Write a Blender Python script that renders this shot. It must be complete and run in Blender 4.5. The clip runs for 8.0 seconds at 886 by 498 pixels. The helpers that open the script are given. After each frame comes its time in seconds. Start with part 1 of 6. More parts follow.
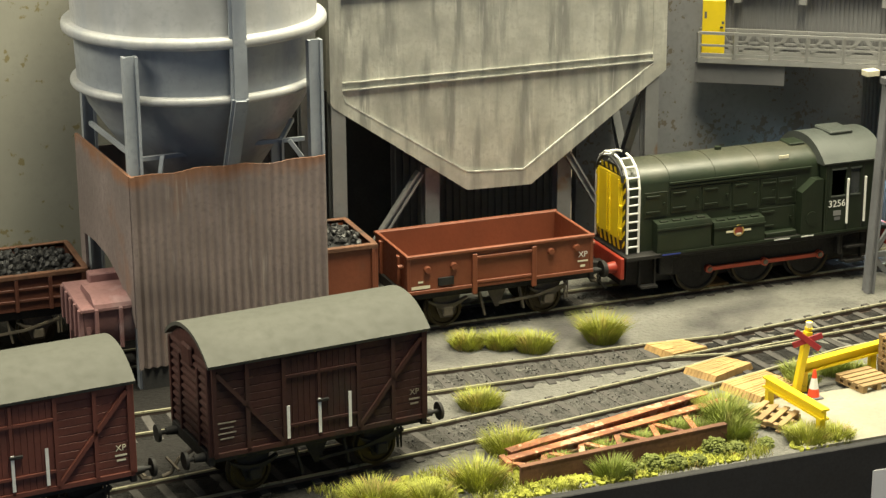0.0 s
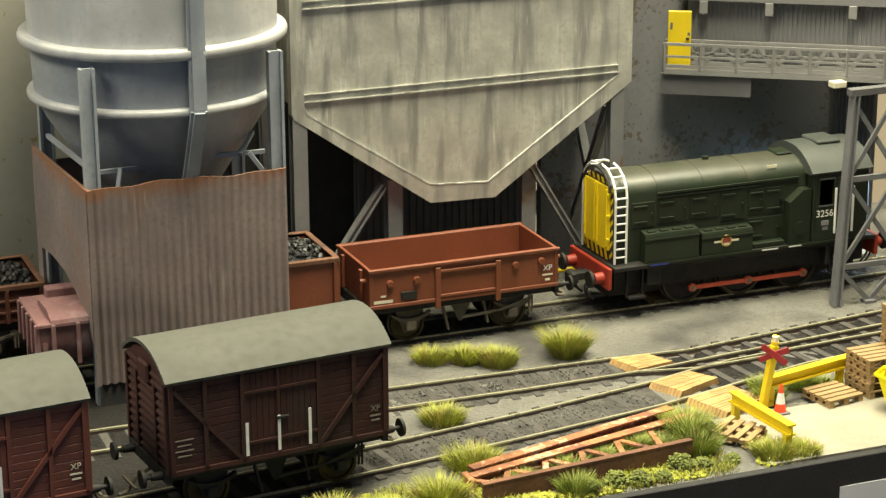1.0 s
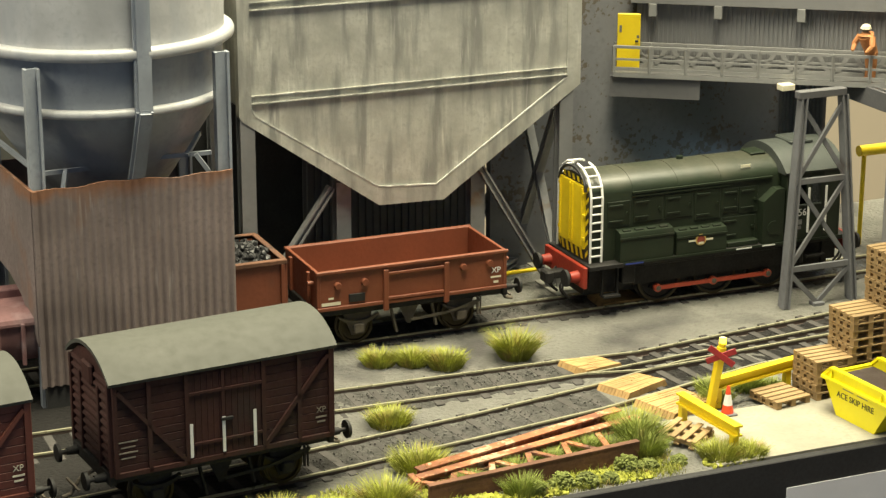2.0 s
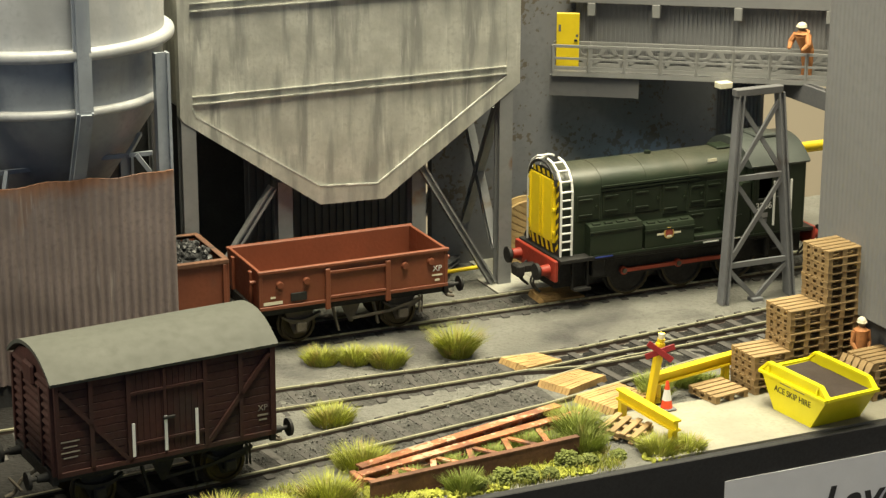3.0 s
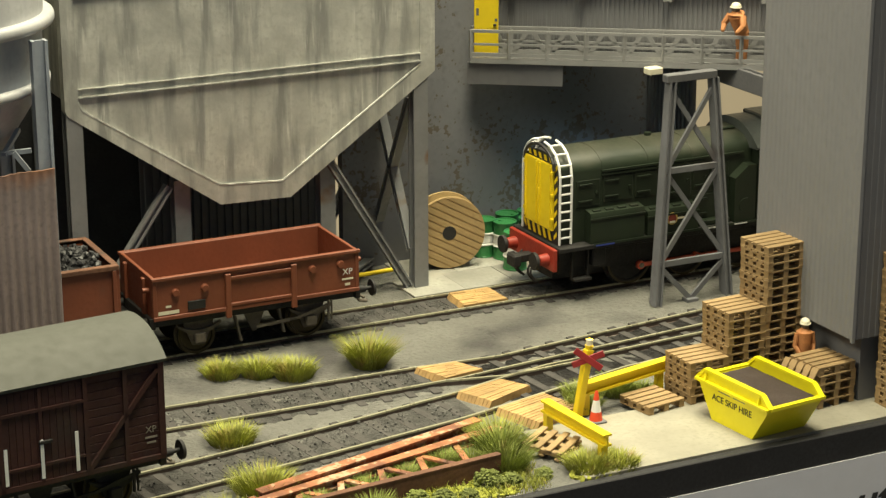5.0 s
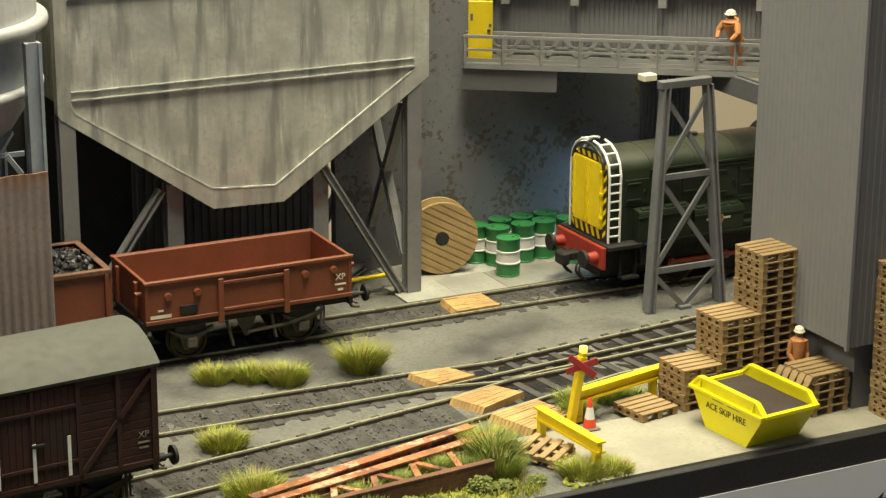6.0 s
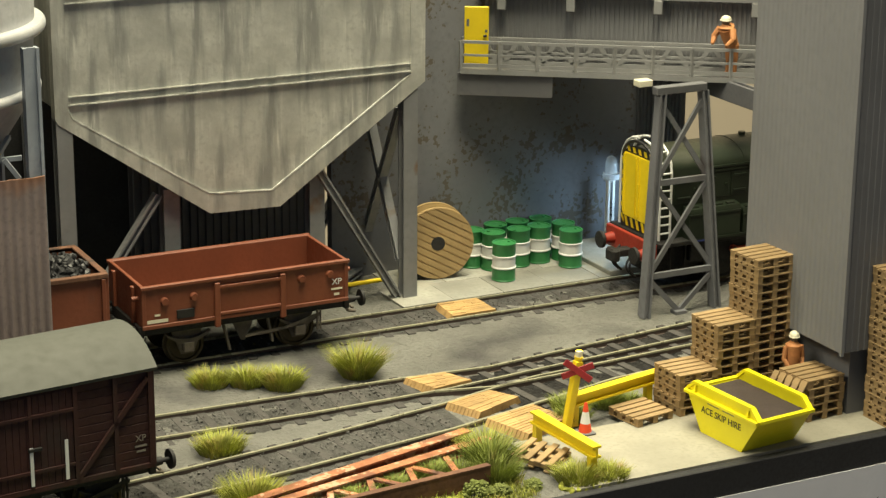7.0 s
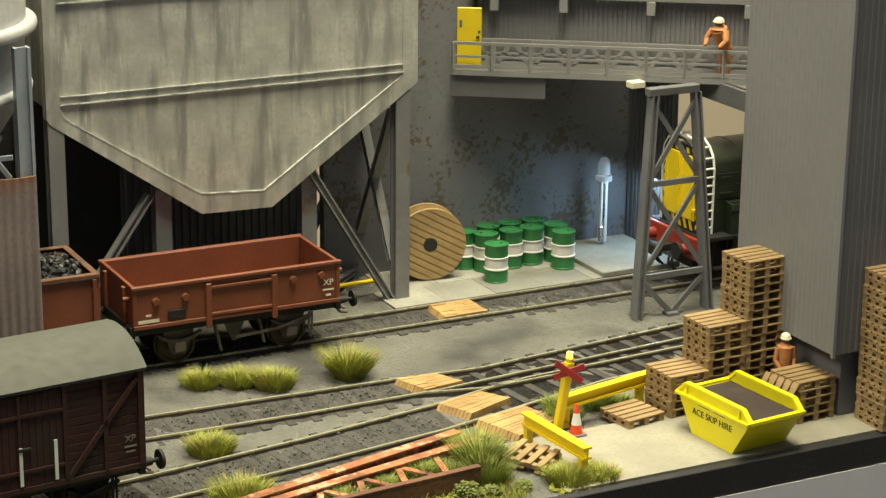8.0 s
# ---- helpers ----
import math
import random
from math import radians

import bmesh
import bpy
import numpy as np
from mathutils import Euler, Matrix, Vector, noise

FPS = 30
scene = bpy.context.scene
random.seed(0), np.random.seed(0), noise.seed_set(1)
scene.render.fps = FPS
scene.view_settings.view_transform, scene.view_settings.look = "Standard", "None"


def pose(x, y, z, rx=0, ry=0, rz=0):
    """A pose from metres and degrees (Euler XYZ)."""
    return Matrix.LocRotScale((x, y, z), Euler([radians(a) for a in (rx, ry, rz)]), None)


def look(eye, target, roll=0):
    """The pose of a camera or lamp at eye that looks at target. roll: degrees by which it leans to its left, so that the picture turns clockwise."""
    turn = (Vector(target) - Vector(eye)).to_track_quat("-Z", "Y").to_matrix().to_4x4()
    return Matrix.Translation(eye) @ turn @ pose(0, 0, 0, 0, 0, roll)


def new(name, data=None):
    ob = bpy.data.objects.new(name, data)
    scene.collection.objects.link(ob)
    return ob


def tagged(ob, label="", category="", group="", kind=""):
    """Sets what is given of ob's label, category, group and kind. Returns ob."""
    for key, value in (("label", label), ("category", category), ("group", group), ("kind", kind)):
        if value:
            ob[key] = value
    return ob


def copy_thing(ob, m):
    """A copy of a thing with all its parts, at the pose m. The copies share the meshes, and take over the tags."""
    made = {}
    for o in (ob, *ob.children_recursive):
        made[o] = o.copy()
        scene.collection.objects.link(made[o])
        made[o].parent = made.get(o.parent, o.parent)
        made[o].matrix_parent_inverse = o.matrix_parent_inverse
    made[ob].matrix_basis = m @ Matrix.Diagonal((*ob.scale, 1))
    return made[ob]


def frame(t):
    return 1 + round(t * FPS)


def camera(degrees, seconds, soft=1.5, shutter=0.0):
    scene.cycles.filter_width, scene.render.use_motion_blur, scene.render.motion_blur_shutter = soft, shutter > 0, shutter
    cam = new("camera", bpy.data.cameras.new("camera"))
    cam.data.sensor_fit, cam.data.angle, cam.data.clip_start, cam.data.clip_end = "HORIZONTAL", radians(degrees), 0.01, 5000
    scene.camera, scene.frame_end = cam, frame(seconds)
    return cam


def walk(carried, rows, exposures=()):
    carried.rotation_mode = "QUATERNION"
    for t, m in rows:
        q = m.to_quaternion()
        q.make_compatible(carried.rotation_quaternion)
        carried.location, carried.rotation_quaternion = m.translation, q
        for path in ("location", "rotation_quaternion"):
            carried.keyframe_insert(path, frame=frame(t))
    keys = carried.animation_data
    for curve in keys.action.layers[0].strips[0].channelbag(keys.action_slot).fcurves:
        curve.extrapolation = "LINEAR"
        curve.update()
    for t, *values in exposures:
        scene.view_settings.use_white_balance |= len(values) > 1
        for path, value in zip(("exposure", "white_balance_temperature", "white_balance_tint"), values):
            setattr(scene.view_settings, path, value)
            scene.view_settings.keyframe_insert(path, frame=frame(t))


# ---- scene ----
cam = camera(23.50, 8.0, soft=1.35)
S = 1 / 76  # the models are built to a scale of 1:76; lengths below are those of the originals, in metres
PATH = [
    (0, (-18.036, -49.296, 19.152), (-2.756, -9.751, 5.625), -0.38),
    (0.5, (-17.701, -48.668, 18.976), (-2.111, -9.204, 5.569), -0.31),
    (1, (-17.594, -48.763, 19.008), (-1.731, -9.372, 5.703), -0.23),
    (1.5, (-17.369, -48.663, 18.793), (-1.148, -9.379, 5.604), -0.03),
    (3, (-17.271, -49.207, 18.866), (0.388, -10.527, 5.741), 0.14),
    (3.5, (-17.174, -49.171, 18.880), (0.919, -10.687, 5.771), 0.02),
    (4, (-16.551, -48.332, 18.458), (1.841, -9.993, 5.337), -0.27),
    (4.5, (-15.726, -47.065, 18.049), (2.886, -8.858, 4.856), -0.25),
    (5, (-15.027, -45.798, 17.690), (3.839, -7.704, 4.532), -0.14),
    (6.5, (-15.185, -45.587, 17.663), (4.022, -7.617, 4.641), 0.42),
    (7, (-15.228, -45.687, 17.697), (4.036, -7.723, 4.743), 0.44),
    (7.5, (-15.262, -45.700, 17.716), (4.066, -7.763, 4.775), 0.58),
    (8, (-15.084, -45.724, 17.655), (4.229, -7.768, 4.747), 0.58),
]
walk(cam, [(t, look(Vector(eye) * S, Vector(target) * S, roll)) for t, eye, target, roll in PATH],
     exposures=((0.0, 0.17), (1.6, 0.16), (3.2, 0.03), (5.0, -0.16), (8.0, -0.22)))

# ---- light ----
scene.view_settings.exposure = 0.0
world = bpy.data.worlds.new("hall")
scene.world = world
world.use_nodes = True
world.node_tree.nodes["Background"].inputs["Color"].default_value = (0.62, 0.78, 1.0, 1)
world.node_tree.nodes["Background"].inputs["Strength"].default_value = 0.15


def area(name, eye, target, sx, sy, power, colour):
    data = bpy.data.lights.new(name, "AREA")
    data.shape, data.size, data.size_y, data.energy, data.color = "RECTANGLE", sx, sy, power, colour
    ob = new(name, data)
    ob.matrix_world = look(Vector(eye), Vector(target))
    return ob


area("layout_lamp", (0.20, -0.065, 0.95), (0.13, 0.0, 0.0), 0.9, 0.22, 36.0, (1.0, 0.925, 0.66))
area("hall_lamp", (-1.5, 0.05, 1.55), (0.1, 0.0, 0.0), 1.4, 0.5, 38.0, (1.0, 0.93, 0.70))
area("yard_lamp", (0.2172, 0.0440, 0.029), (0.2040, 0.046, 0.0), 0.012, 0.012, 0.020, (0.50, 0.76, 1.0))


# ---- materials ----
def mat(name, colour, rough=0.6, metal=0.0, vary=0.25, scale=1.5, grain=14.0, bump=0.2, stain=None, amount=0.0,
        stain_scale=0.8, streak=1.0, coat=0.0, crest=None, dark_left=None, speck=None, random_tint=0.0, streaks=None, blade=None, stretch=(1, 1, 1), depth=0.03):
    """A worn painted or natural surface: colour at two scales, stains that may streak downwards, fine relief."""
    m = bpy.data.materials.new(name)
    m.use_nodes = True
    nt = m.node_tree
    N, L = nt.nodes, nt.links
    b = N["Principled BSDF"]
    b.inputs["Roughness"].default_value, b.inputs["Metallic"].default_value = rough, metal
    b.inputs["Coat Weight"].default_value = coat
    tc, mp = N.new("ShaderNodeTexCoord"), N.new("ShaderNodeMapping")
    mp.inputs["Scale"].default_value = [v / S for v in stretch]
    L.new(tc.outputs["Object"], mp.inputs["Vector"])

    def noise_tex(sc, detail=4, vec=None):
        n = N.new("ShaderNodeTexNoise")
        n.inputs["Scale"].default_value, n.inputs["Detail"].default_value = sc, detail
        L.new(vec or mp.outputs["Vector"], n.inputs["Vector"])
        return n.outputs["Fac"]

    def ramp(fac, lo, hi):
        r = N.new("ShaderNodeMapRange")
        r.inputs["From Min"].default_value, r.inputs["From Max"].default_value = lo, hi
        L.new(fac, r.inputs["Value"])
        return r.outputs["Result"]

    def mix(a, c, fac, mode="MIX"):
        x = N.new("ShaderNodeMix")
        x.data_type, x.blend_type = "RGBA", mode
        for socket, v in ((x.inputs[6], a), (x.inputs[7], c), (x.inputs[0], fac)):
            if isinstance(v, bpy.types.NodeSocket):
                L.new(v, socket)
            else:
                socket.default_value = v if isinstance(v, float) else (*v[:3], 1)
        return x.outputs[2]

    dark = [max(0.0, c * (1 - vary)) for c in colour]
    light = [min(1.0, c * (1 + vary)) for c in colour]
    big, fine = noise_tex(scale), noise_tex(grain, 6)
    col = mix(dark, light, ramp(big, 0.3, 0.7))
    col = mix(col, [c * (1 - 0.6 * vary) for c in colour], ramp(fine, 0.5, 0.75))
    if random_tint:
        oi = N.new("ShaderNodeObjectInfo")
        hsv = N.new("ShaderNodeHueSaturation")
        L.new(ramp(oi.outputs["Random"], -0.5 / max(random_tint, 1e-3) + 0.5, 0.5 / max(random_tint, 1e-3) + 0.5), hsv.inputs["Value"])
        mr = hsv.inputs["Value"].links[0].from_node
        mr.inputs["From Min"].default_value, mr.inputs["From Max"].default_value = 0, 1
        mr.inputs["To Min"].default_value, mr.inputs["To Max"].default_value = 1 - random_tint, 1 + random_tint
        L.new(col, hsv.inputs["Color"])
        col = hsv.outputs["Color"]
    if stain and amount:
        m2 = N.new("ShaderNodeMapping")
        m2.inputs["Scale"].default_value = (1 / S, 1 / S, 1 / S / streak)
        L.new(tc.outputs["Object"], m2.inputs["Vector"])
        s = noise_tex(stain_scale, 7, m2.outputs["Vector"])
        fac = ramp(s, 0.72 - 0.4 * amount, 0.80 - 0.25 * amount)
        col = mix(col, stain, fac)
    if streaks:
        # thin brushed runs down the plate: pale ones and dark ones
        m3 = N.new("ShaderNodeMapping")
        m3.inputs["Scale"].default_value = (1 / S, 1 / S, 1 / S / 14)
        L.new(tc.outputs["Object"], m3.inputs["Vector"])
        col = mix(col, streaks[1], ramp(noise_tex(2.2, 5, m3.outputs["Vector"]), 0.62, 1.15))
        gate = N.new("ShaderNodeMath")
        gate.operation = "MULTIPLY"
        L.new(ramp(noise_tex(11.0, 3, m3.outputs["Vector"]), 0.58, 0.72), gate.inputs[0])
        L.new(ramp(noise_tex(1.1, 3), 0.45, 0.65), gate.inputs[1])
        col = mix(col, streaks[0], gate.outputs[0])
    if blade:
        geo = N.new("ShaderNodeNewGeometry")
        col = mix(col, blade, ramp(geo.outputs["Random Per Island"], 0.45, 1.0))
    if speck:
        sp = noise_tex(speck[1], 3)
        if len(speck) > 3:
            cl = N.new("ShaderNodeMath")
            cl.operation = "MULTIPLY_ADD"
            L.new(noise_tex(speck[3], 2), cl.inputs[0])
            cl.inputs[1].default_value = 0.9
            L.new(sp, cl.inputs[2])
            sp = cl.outputs[0]
        col = mix(col, speck[0], ramp(sp, speck[2], speck[2] + 0.06))
    if dark_left:
        # dark tone that thins out along x: colour, where it ends, reach
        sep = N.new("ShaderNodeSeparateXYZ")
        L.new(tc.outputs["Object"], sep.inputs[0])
        away = ramp(sep.outputs["X"], (dark_left[1] + dark_left[2]) * S, (dark_left[1] - dark_left[2]) * S)
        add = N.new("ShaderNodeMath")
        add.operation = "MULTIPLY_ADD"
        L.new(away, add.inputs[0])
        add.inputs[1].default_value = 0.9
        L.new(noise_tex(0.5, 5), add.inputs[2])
        col = mix(col, dark_left[0], ramp(add.outputs[0], 0.75, 1.15))
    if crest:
        # screen rust and painted bonnet top light, down from an edge: colour, edge height, reach
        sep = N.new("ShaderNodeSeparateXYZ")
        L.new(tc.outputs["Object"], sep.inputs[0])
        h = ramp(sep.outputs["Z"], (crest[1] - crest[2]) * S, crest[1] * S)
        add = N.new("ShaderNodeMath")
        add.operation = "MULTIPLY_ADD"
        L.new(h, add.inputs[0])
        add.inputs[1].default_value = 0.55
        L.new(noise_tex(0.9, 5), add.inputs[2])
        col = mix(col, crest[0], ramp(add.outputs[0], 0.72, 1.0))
    L.new(col, b.inputs["Base Color"])
    L.new(ramp(fine, 0.2, 0.8), (rr := N.new("ShaderNodeMapRange")).inputs["Value"])
    rr.inputs["To Min"].default_value, rr.inputs["To Max"].default_value = max(0.02, rough - 0.1), min(1, rough + 0.12)
    L.new(rr.outputs["Result"], b.inputs["Roughness"])
    if bump:
        bp = N.new("ShaderNodeBump")
        bp.inputs["Strength"].default_value, bp.inputs["Distance"].default_value = bump, depth * S
        L.new(fine, bp.inputs["Height"])
        L.new(bp.outputs["Normal"], b.inputs["Normal"])
    return m


def glow(name, colour, strength):
    m = bpy.data.materials.new(name)
    m.use_nodes = True
    b = m.node_tree.nodes["Principled BSDF"]
    b.inputs["Base Color"].default_value = (*colour, 1)
    b.inputs["Emission Color"].default_value = (*colour, 1)
    b.inputs["Emission Strength"].default_value = strength
    return m


def glass(name, colour=(0.9, 0.95, 0.97), clear=0.95):
    m = bpy.data.materials.new(name)
    m.use_nodes = True
    b = m.node_tree.nodes["Principled BSDF"]
    b.inputs["Base Color"].default_value = (*colour, 1)
    b.inputs["Transmission Weight"].default_value, b.inputs["Roughness"].default_value = clear, 0.12
    return m


GROUND = mat("weathered_concrete", (0.235, 0.23, 0.205), 0.85, vary=0.22, scale=0.5, grain=9, bump=0.9, stain=(0.11, 0.105, 0.10), dark_left=((0.022, 0.020, 0.018), -2.2, 3.0), amount=0.46, stain_scale=0.35, depth=0.06)
PALE = mat("pale_concrete", (0.28, 0.263, 0.205), 0.85, vary=0.15, scale=0.8, grain=10, bump=0.3, stain=(0.24, 0.205, 0.14), amount=0.4, stain_scale=0.5, random_tint=0.12)
PAVING = mat("grey_concrete_paving", (0.255, 0.25, 0.215), 0.85, vary=0.2, scale=0.8, grain=10, bump=0.35, stain=(0.33, 0.315, 0.26), amount=0.4, stain_scale=0.45, random_tint=0.2)
SOOT = mat("sooty_ballast", (0.028, 0.026, 0.024), 0.9, vary=0.45, scale=2.0, grain=9, bump=0.8, depth=0.08)
BALLAST = mat("dark_ballast", (0.115, 0.111, 0.102), 0.95, dark_left=((0.022, 0.020, 0.018), -2.2, 3.0), vary=0.4, scale=1.5, grain=9, bump=0.9, depth=0.09)
BLACK = mat("black_board_paint", (0.014, 0.014, 0.015), 0.7, vary=0.2, bump=0.1)
PAPER = mat("grey_paper", (0.70, 0.70, 0.72), 0.6, vary=0.03, bump=0.0)
WALL = mat("weathered_grey_wall", (0.168, 0.171, 0.182), 0.75, vary=0.12, scale=0.5, grain=6, bump=0.2, stain=(0.10, 0.085, 0.065), amount=0.12, stain_scale=0.9, streak=1.8, speck=((0.115, 0.098, 0.075), 7.0, 1.04, 0.6))
WALL_LEFT = mat("pale_grey_wall", (0.315, 0.31, 0.262), 0.8, vary=0.08, scale=0.4, grain=5, bump=0.15, speck=((0.225, 0.195, 0.10), 4.0, 1.135, 0.7))
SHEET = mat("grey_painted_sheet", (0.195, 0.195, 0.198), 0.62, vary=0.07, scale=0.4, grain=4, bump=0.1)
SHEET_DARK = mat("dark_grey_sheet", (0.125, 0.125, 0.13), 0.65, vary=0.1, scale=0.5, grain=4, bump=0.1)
SHADOW = mat("black_base_and_shade", (0.03, 0.03, 0.03), 0.8, vary=0.2, bump=0.1)
HOPPER = mat("weathered_steel_plate", (0.50, 0.495, 0.445), 0.45, 0.25, vary=0.22, scale=1.1, grain=7, bump=0.3, stain=(0.30, 0.30, 0.275), amount=0.55, stain_scale=2.6, streak=7.0, streaks=((0.66, 0.65, 0.59), (0.21, 0.21, 0.195)))
CHIPPED = mat("chipped_pale_edge", (0.60, 0.60, 0.55), 0.5, vary=0.3, scale=4, grain=20, bump=0.2, stain=(0.30, 0.30, 0.27), amount=0.5, stain_scale=3.0)
STEEL = mat("grey_steel_beam", (0.225, 0.227, 0.23), 0.5, 0.2, vary=0.15, scale=0.8, grain=6, bump=0.15, stain=(0.18, 0.10, 0.05), amount=0.2, stain_scale=0.9)
TRESTLE = mat("dull_blue_grey_steel", (0.155, 0.158, 0.168), 0.5, 0.15, vary=0.15, scale=0.8, grain=6, bump=0.15, stain=(0.11, 0.10, 0.10), amount=0.3, stain_scale=0.9)
# Silo light is put into colour: blue-grey vessel for ring shadow, paler top and rings.
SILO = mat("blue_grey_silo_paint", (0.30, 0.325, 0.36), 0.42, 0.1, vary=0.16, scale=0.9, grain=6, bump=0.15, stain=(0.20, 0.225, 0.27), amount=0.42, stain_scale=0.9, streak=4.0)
SILO_PALE = mat("top_lit_silo_paint", (0.42, 0.425, 0.43), 0.45, 0.1, vary=0.18, scale=0.9, grain=7, bump=0.15, stain=(0.36, 0.375, 0.40), amount=0.45, stain_scale=1.2, streak=5.0)
RUSTY = mat("rusty_corrugated_iron", (0.185, 0.148, 0.140), 0.7, vary=0.25, crest=((0.215, 0.105, 0.06), 5.45, 0.8), scale=0.6, grain=8, bump=0.3, stain=(0.20, 0.115, 0.078), amount=0.28, stain_scale=0.7, streak=1.6, streaks=((0.29, 0.25, 0.235), (0.125, 0.088, 0.078)))
RAIL = mat("worn_rail_steel", (0.44, 0.42, 0.29), 0.28, 0.45, vary=0.12, scale=0.7, grain=2, bump=0.0)
RAIL_SIDE = mat("rusty_rail_web", (0.07, 0.05, 0.04), 0.8, vary=0.3, bump=0.2)
SLEEPER = mat("dark_sleeper", (0.048, 0.044, 0.040), 0.85, vary=0.3, scale=3, grain=12, bump=0.3, random_tint=0.2)
WOOD = mat("pine_boards", (0.36, 0.225, 0.085), 0.65, vary=0.3, scale=1.2, grain=9, bump=0.25, random_tint=0.14, stretch=(1, 1, 1))
PALLET = mat("pallet_wood", (0.285, 0.19, 0.085), 0.7, vary=0.22, scale=2, grain=12, bump=0.2, random_tint=0.10)
REELWOOD = mat("cable_reel_wood", (0.42, 0.29, 0.13), 0.65, vary=0.18, scale=1.2, grain=10, bump=0.2)
BAUXITE = mat("bauxite_brown_paint", (0.175, 0.050, 0.022), 0.55, vary=0.14, scale=0.9, grain=10, bump=0.15, stain=(0.13, 0.05, 0.03), amount=0.25, stain_scale=0.8)
DARKBAUXITE = mat("dirty_dark_brown_wagon_paint", (0.085, 0.027, 0.015), 0.6, vary=0.2, scale=0.9, grain=10, bump=0.15, stain=(0.05, 0.03, 0.02), amount=0.35, stain_scale=0.8)
VANBROWN = mat("dark_brown_van_paint", (0.036, 0.0085, 0.0055), 0.75, vary=0.28, scale=1.1, grain=10, bump=0.2, stain=(0.022, 0.013, 0.010), amount=0.4, stain_scale=0.9, streak=2.0)
VANRED = mat("red_brown_van_paint", (0.115, 0.034, 0.023), 0.6, vary=0.2, scale=1.1, grain=10, bump=0.2, stain=(0.08, 0.03, 0.02), amount=0.3, stain_scale=0.9)
ROOF = mat("grey_van_roof", (0.062, 0.064, 0.053), 0.78, vary=0.10, scale=0.5, grain=4, bump=0.12, stain=(0.060, 0.060, 0.050), amount=0.35, stain_scale=0.5)
CHASSIS = mat("black_underframe", (0.011, 0.010, 0.009), 0.7, vary=0.4, scale=3, grain=14, bump=0.2)
DIRTY = mat("dirty_brown_running_gear", (0.115, 0.096, 0.072), 0.7, vary=0.3, scale=3, grain=14, bump=0.2)
WHEEL = mat("brown_wheel_rim", (0.055, 0.042, 0.02), 0.45, 0.5, vary=0.2)
GREEN = mat("dark_green_loco_paint", (0.0145, 0.0215, 0.012), 0.36, vary=0.18, scale=1.0, grain=8, bump=0.03, stain=(0.026, 0.027, 0.020), amount=0.3, stain_scale=0.8)
# The crest colour paints overhead light onto the bonnet top.
BONNET = mat("green_bonnet_paint_lit_top", (0.017, 0.025, 0.014), 0.40, vary=0.2, scale=1.0, grain=8, bump=0.04, stain=(0.030, 0.031, 0.022), amount=0.35, stain_scale=0.8, crest=((0.048, 0.050, 0.034), 3.85, 0.75))
GREYROOF = mat("grey_cab_roof", (0.058, 0.066, 0.060), 0.42, vary=0.15, scale=1.0, grain=8, bump=0.08)
YELLOW = mat("yellow_paint", (0.78, 0.58, 0.012), 0.45, vary=0.06, scale=1.5, grain=8, bump=0.06)
SKIPYELLOW = mat("bright_yellow_skip_paint", (0.80, 0.70, 0.010), 0.4, vary=0.05, scale=1.2, grain=8, bump=0.05)
RED = mat("red_buffer_paint", (0.30, 0.032, 0.016), 0.5, vary=0.15, scale=3, bump=0.08)
RODRED = mat("red_rod_paint", (0.42, 0.065, 0.03), 0.45, vary=0.15, scale=3, bump=0.08)
SIGNRED = mat("dark_red_sign_paint", (0.28, 0.02, 0.025), 0.5, vary=0.15, bump=0.05)
WHITE = mat("white_paint", (0.72, 0.72, 0.69), 0.5, vary=0.08, bump=0.05)
DRUMGREEN = mat("green_drum_paint", (0.035, 0.20, 0.06), 0.4, vary=0.15, scale=2, bump=0.05)
CONERED = mat("orange_red_plastic", (0.70, 0.07, 0.02), 0.5, vary=0.08, bump=0.0)
DIRT = mat("brown_skip_fill", (0.10, 0.075, 0.065), 0.9, vary=0.15, scale=2, grain=20, bump=0.3)
COAL = mat("black_coal", (0.016, 0.016, 0.017), 0.55, vary=0.4, scale=5, grain=12, bump=0.3, random_tint=0.3)
PINK = mat("faded_pink_wagon_paint", (0.19, 0.098, 0.098), 0.7, vary=0.22, scale=1.2, grain=10, bump=0.2, stain=(0.30, 0.22, 0.23), amount=0.35, stain_scale=0.8)
RUST = mat("orange_rust", (0.35, 0.135, 0.06), 0.85, speck=((0.42, 0.27, 0.17), 6.0, 1.02, 0.9), vary=0.5, scale=1.5, grain=10, bump=0.5, stain=(0.11, 0.05, 0.032), amount=0.5, stain_scale=1.2)
DARKRUST = mat("dark_rust", (0.12, 0.055, 0.03), 0.85, vary=0.35, scale=1.5, grain=10, bump=0.4, stain=(0.04, 0.03, 0.025), amount=0.4, stain_scale=1.0)
GRASS = mat("green_static_grass", (0.34, 0.36, 0.055), 0.75, vary=0.5, scale=2.5, grain=8, bump=0.0, stain=(0.36, 0.25, 0.09), amount=0.45, stain_scale=2.2, blade=(0.17, 0.18, 0.03))
GRASS_DARK = mat("mid_green_static_grass", (0.25, 0.29, 0.055), 0.75, vary=0.35, scale=2.5, grain=8, bump=0.0, stain=(0.24, 0.20, 0.06), amount=0.3, stain_scale=1.4, blade=(0.12, 0.155, 0.03))
MOSS = mat("yellow_green_foam", (0.27, 0.28, 0.035), 0.9, vary=0.4, scale=3, grain=10, bump=0.5)
BUSH = mat("dark_green_foam", (0.125, 0.145, 0.032), 0.9, vary=0.4, scale=3, grain=10, bump=0.5)
ORANGE = mat("orange_overall_paint", (0.42, 0.175, 0.06), 0.7, vary=0.2, scale=4, bump=0.05)
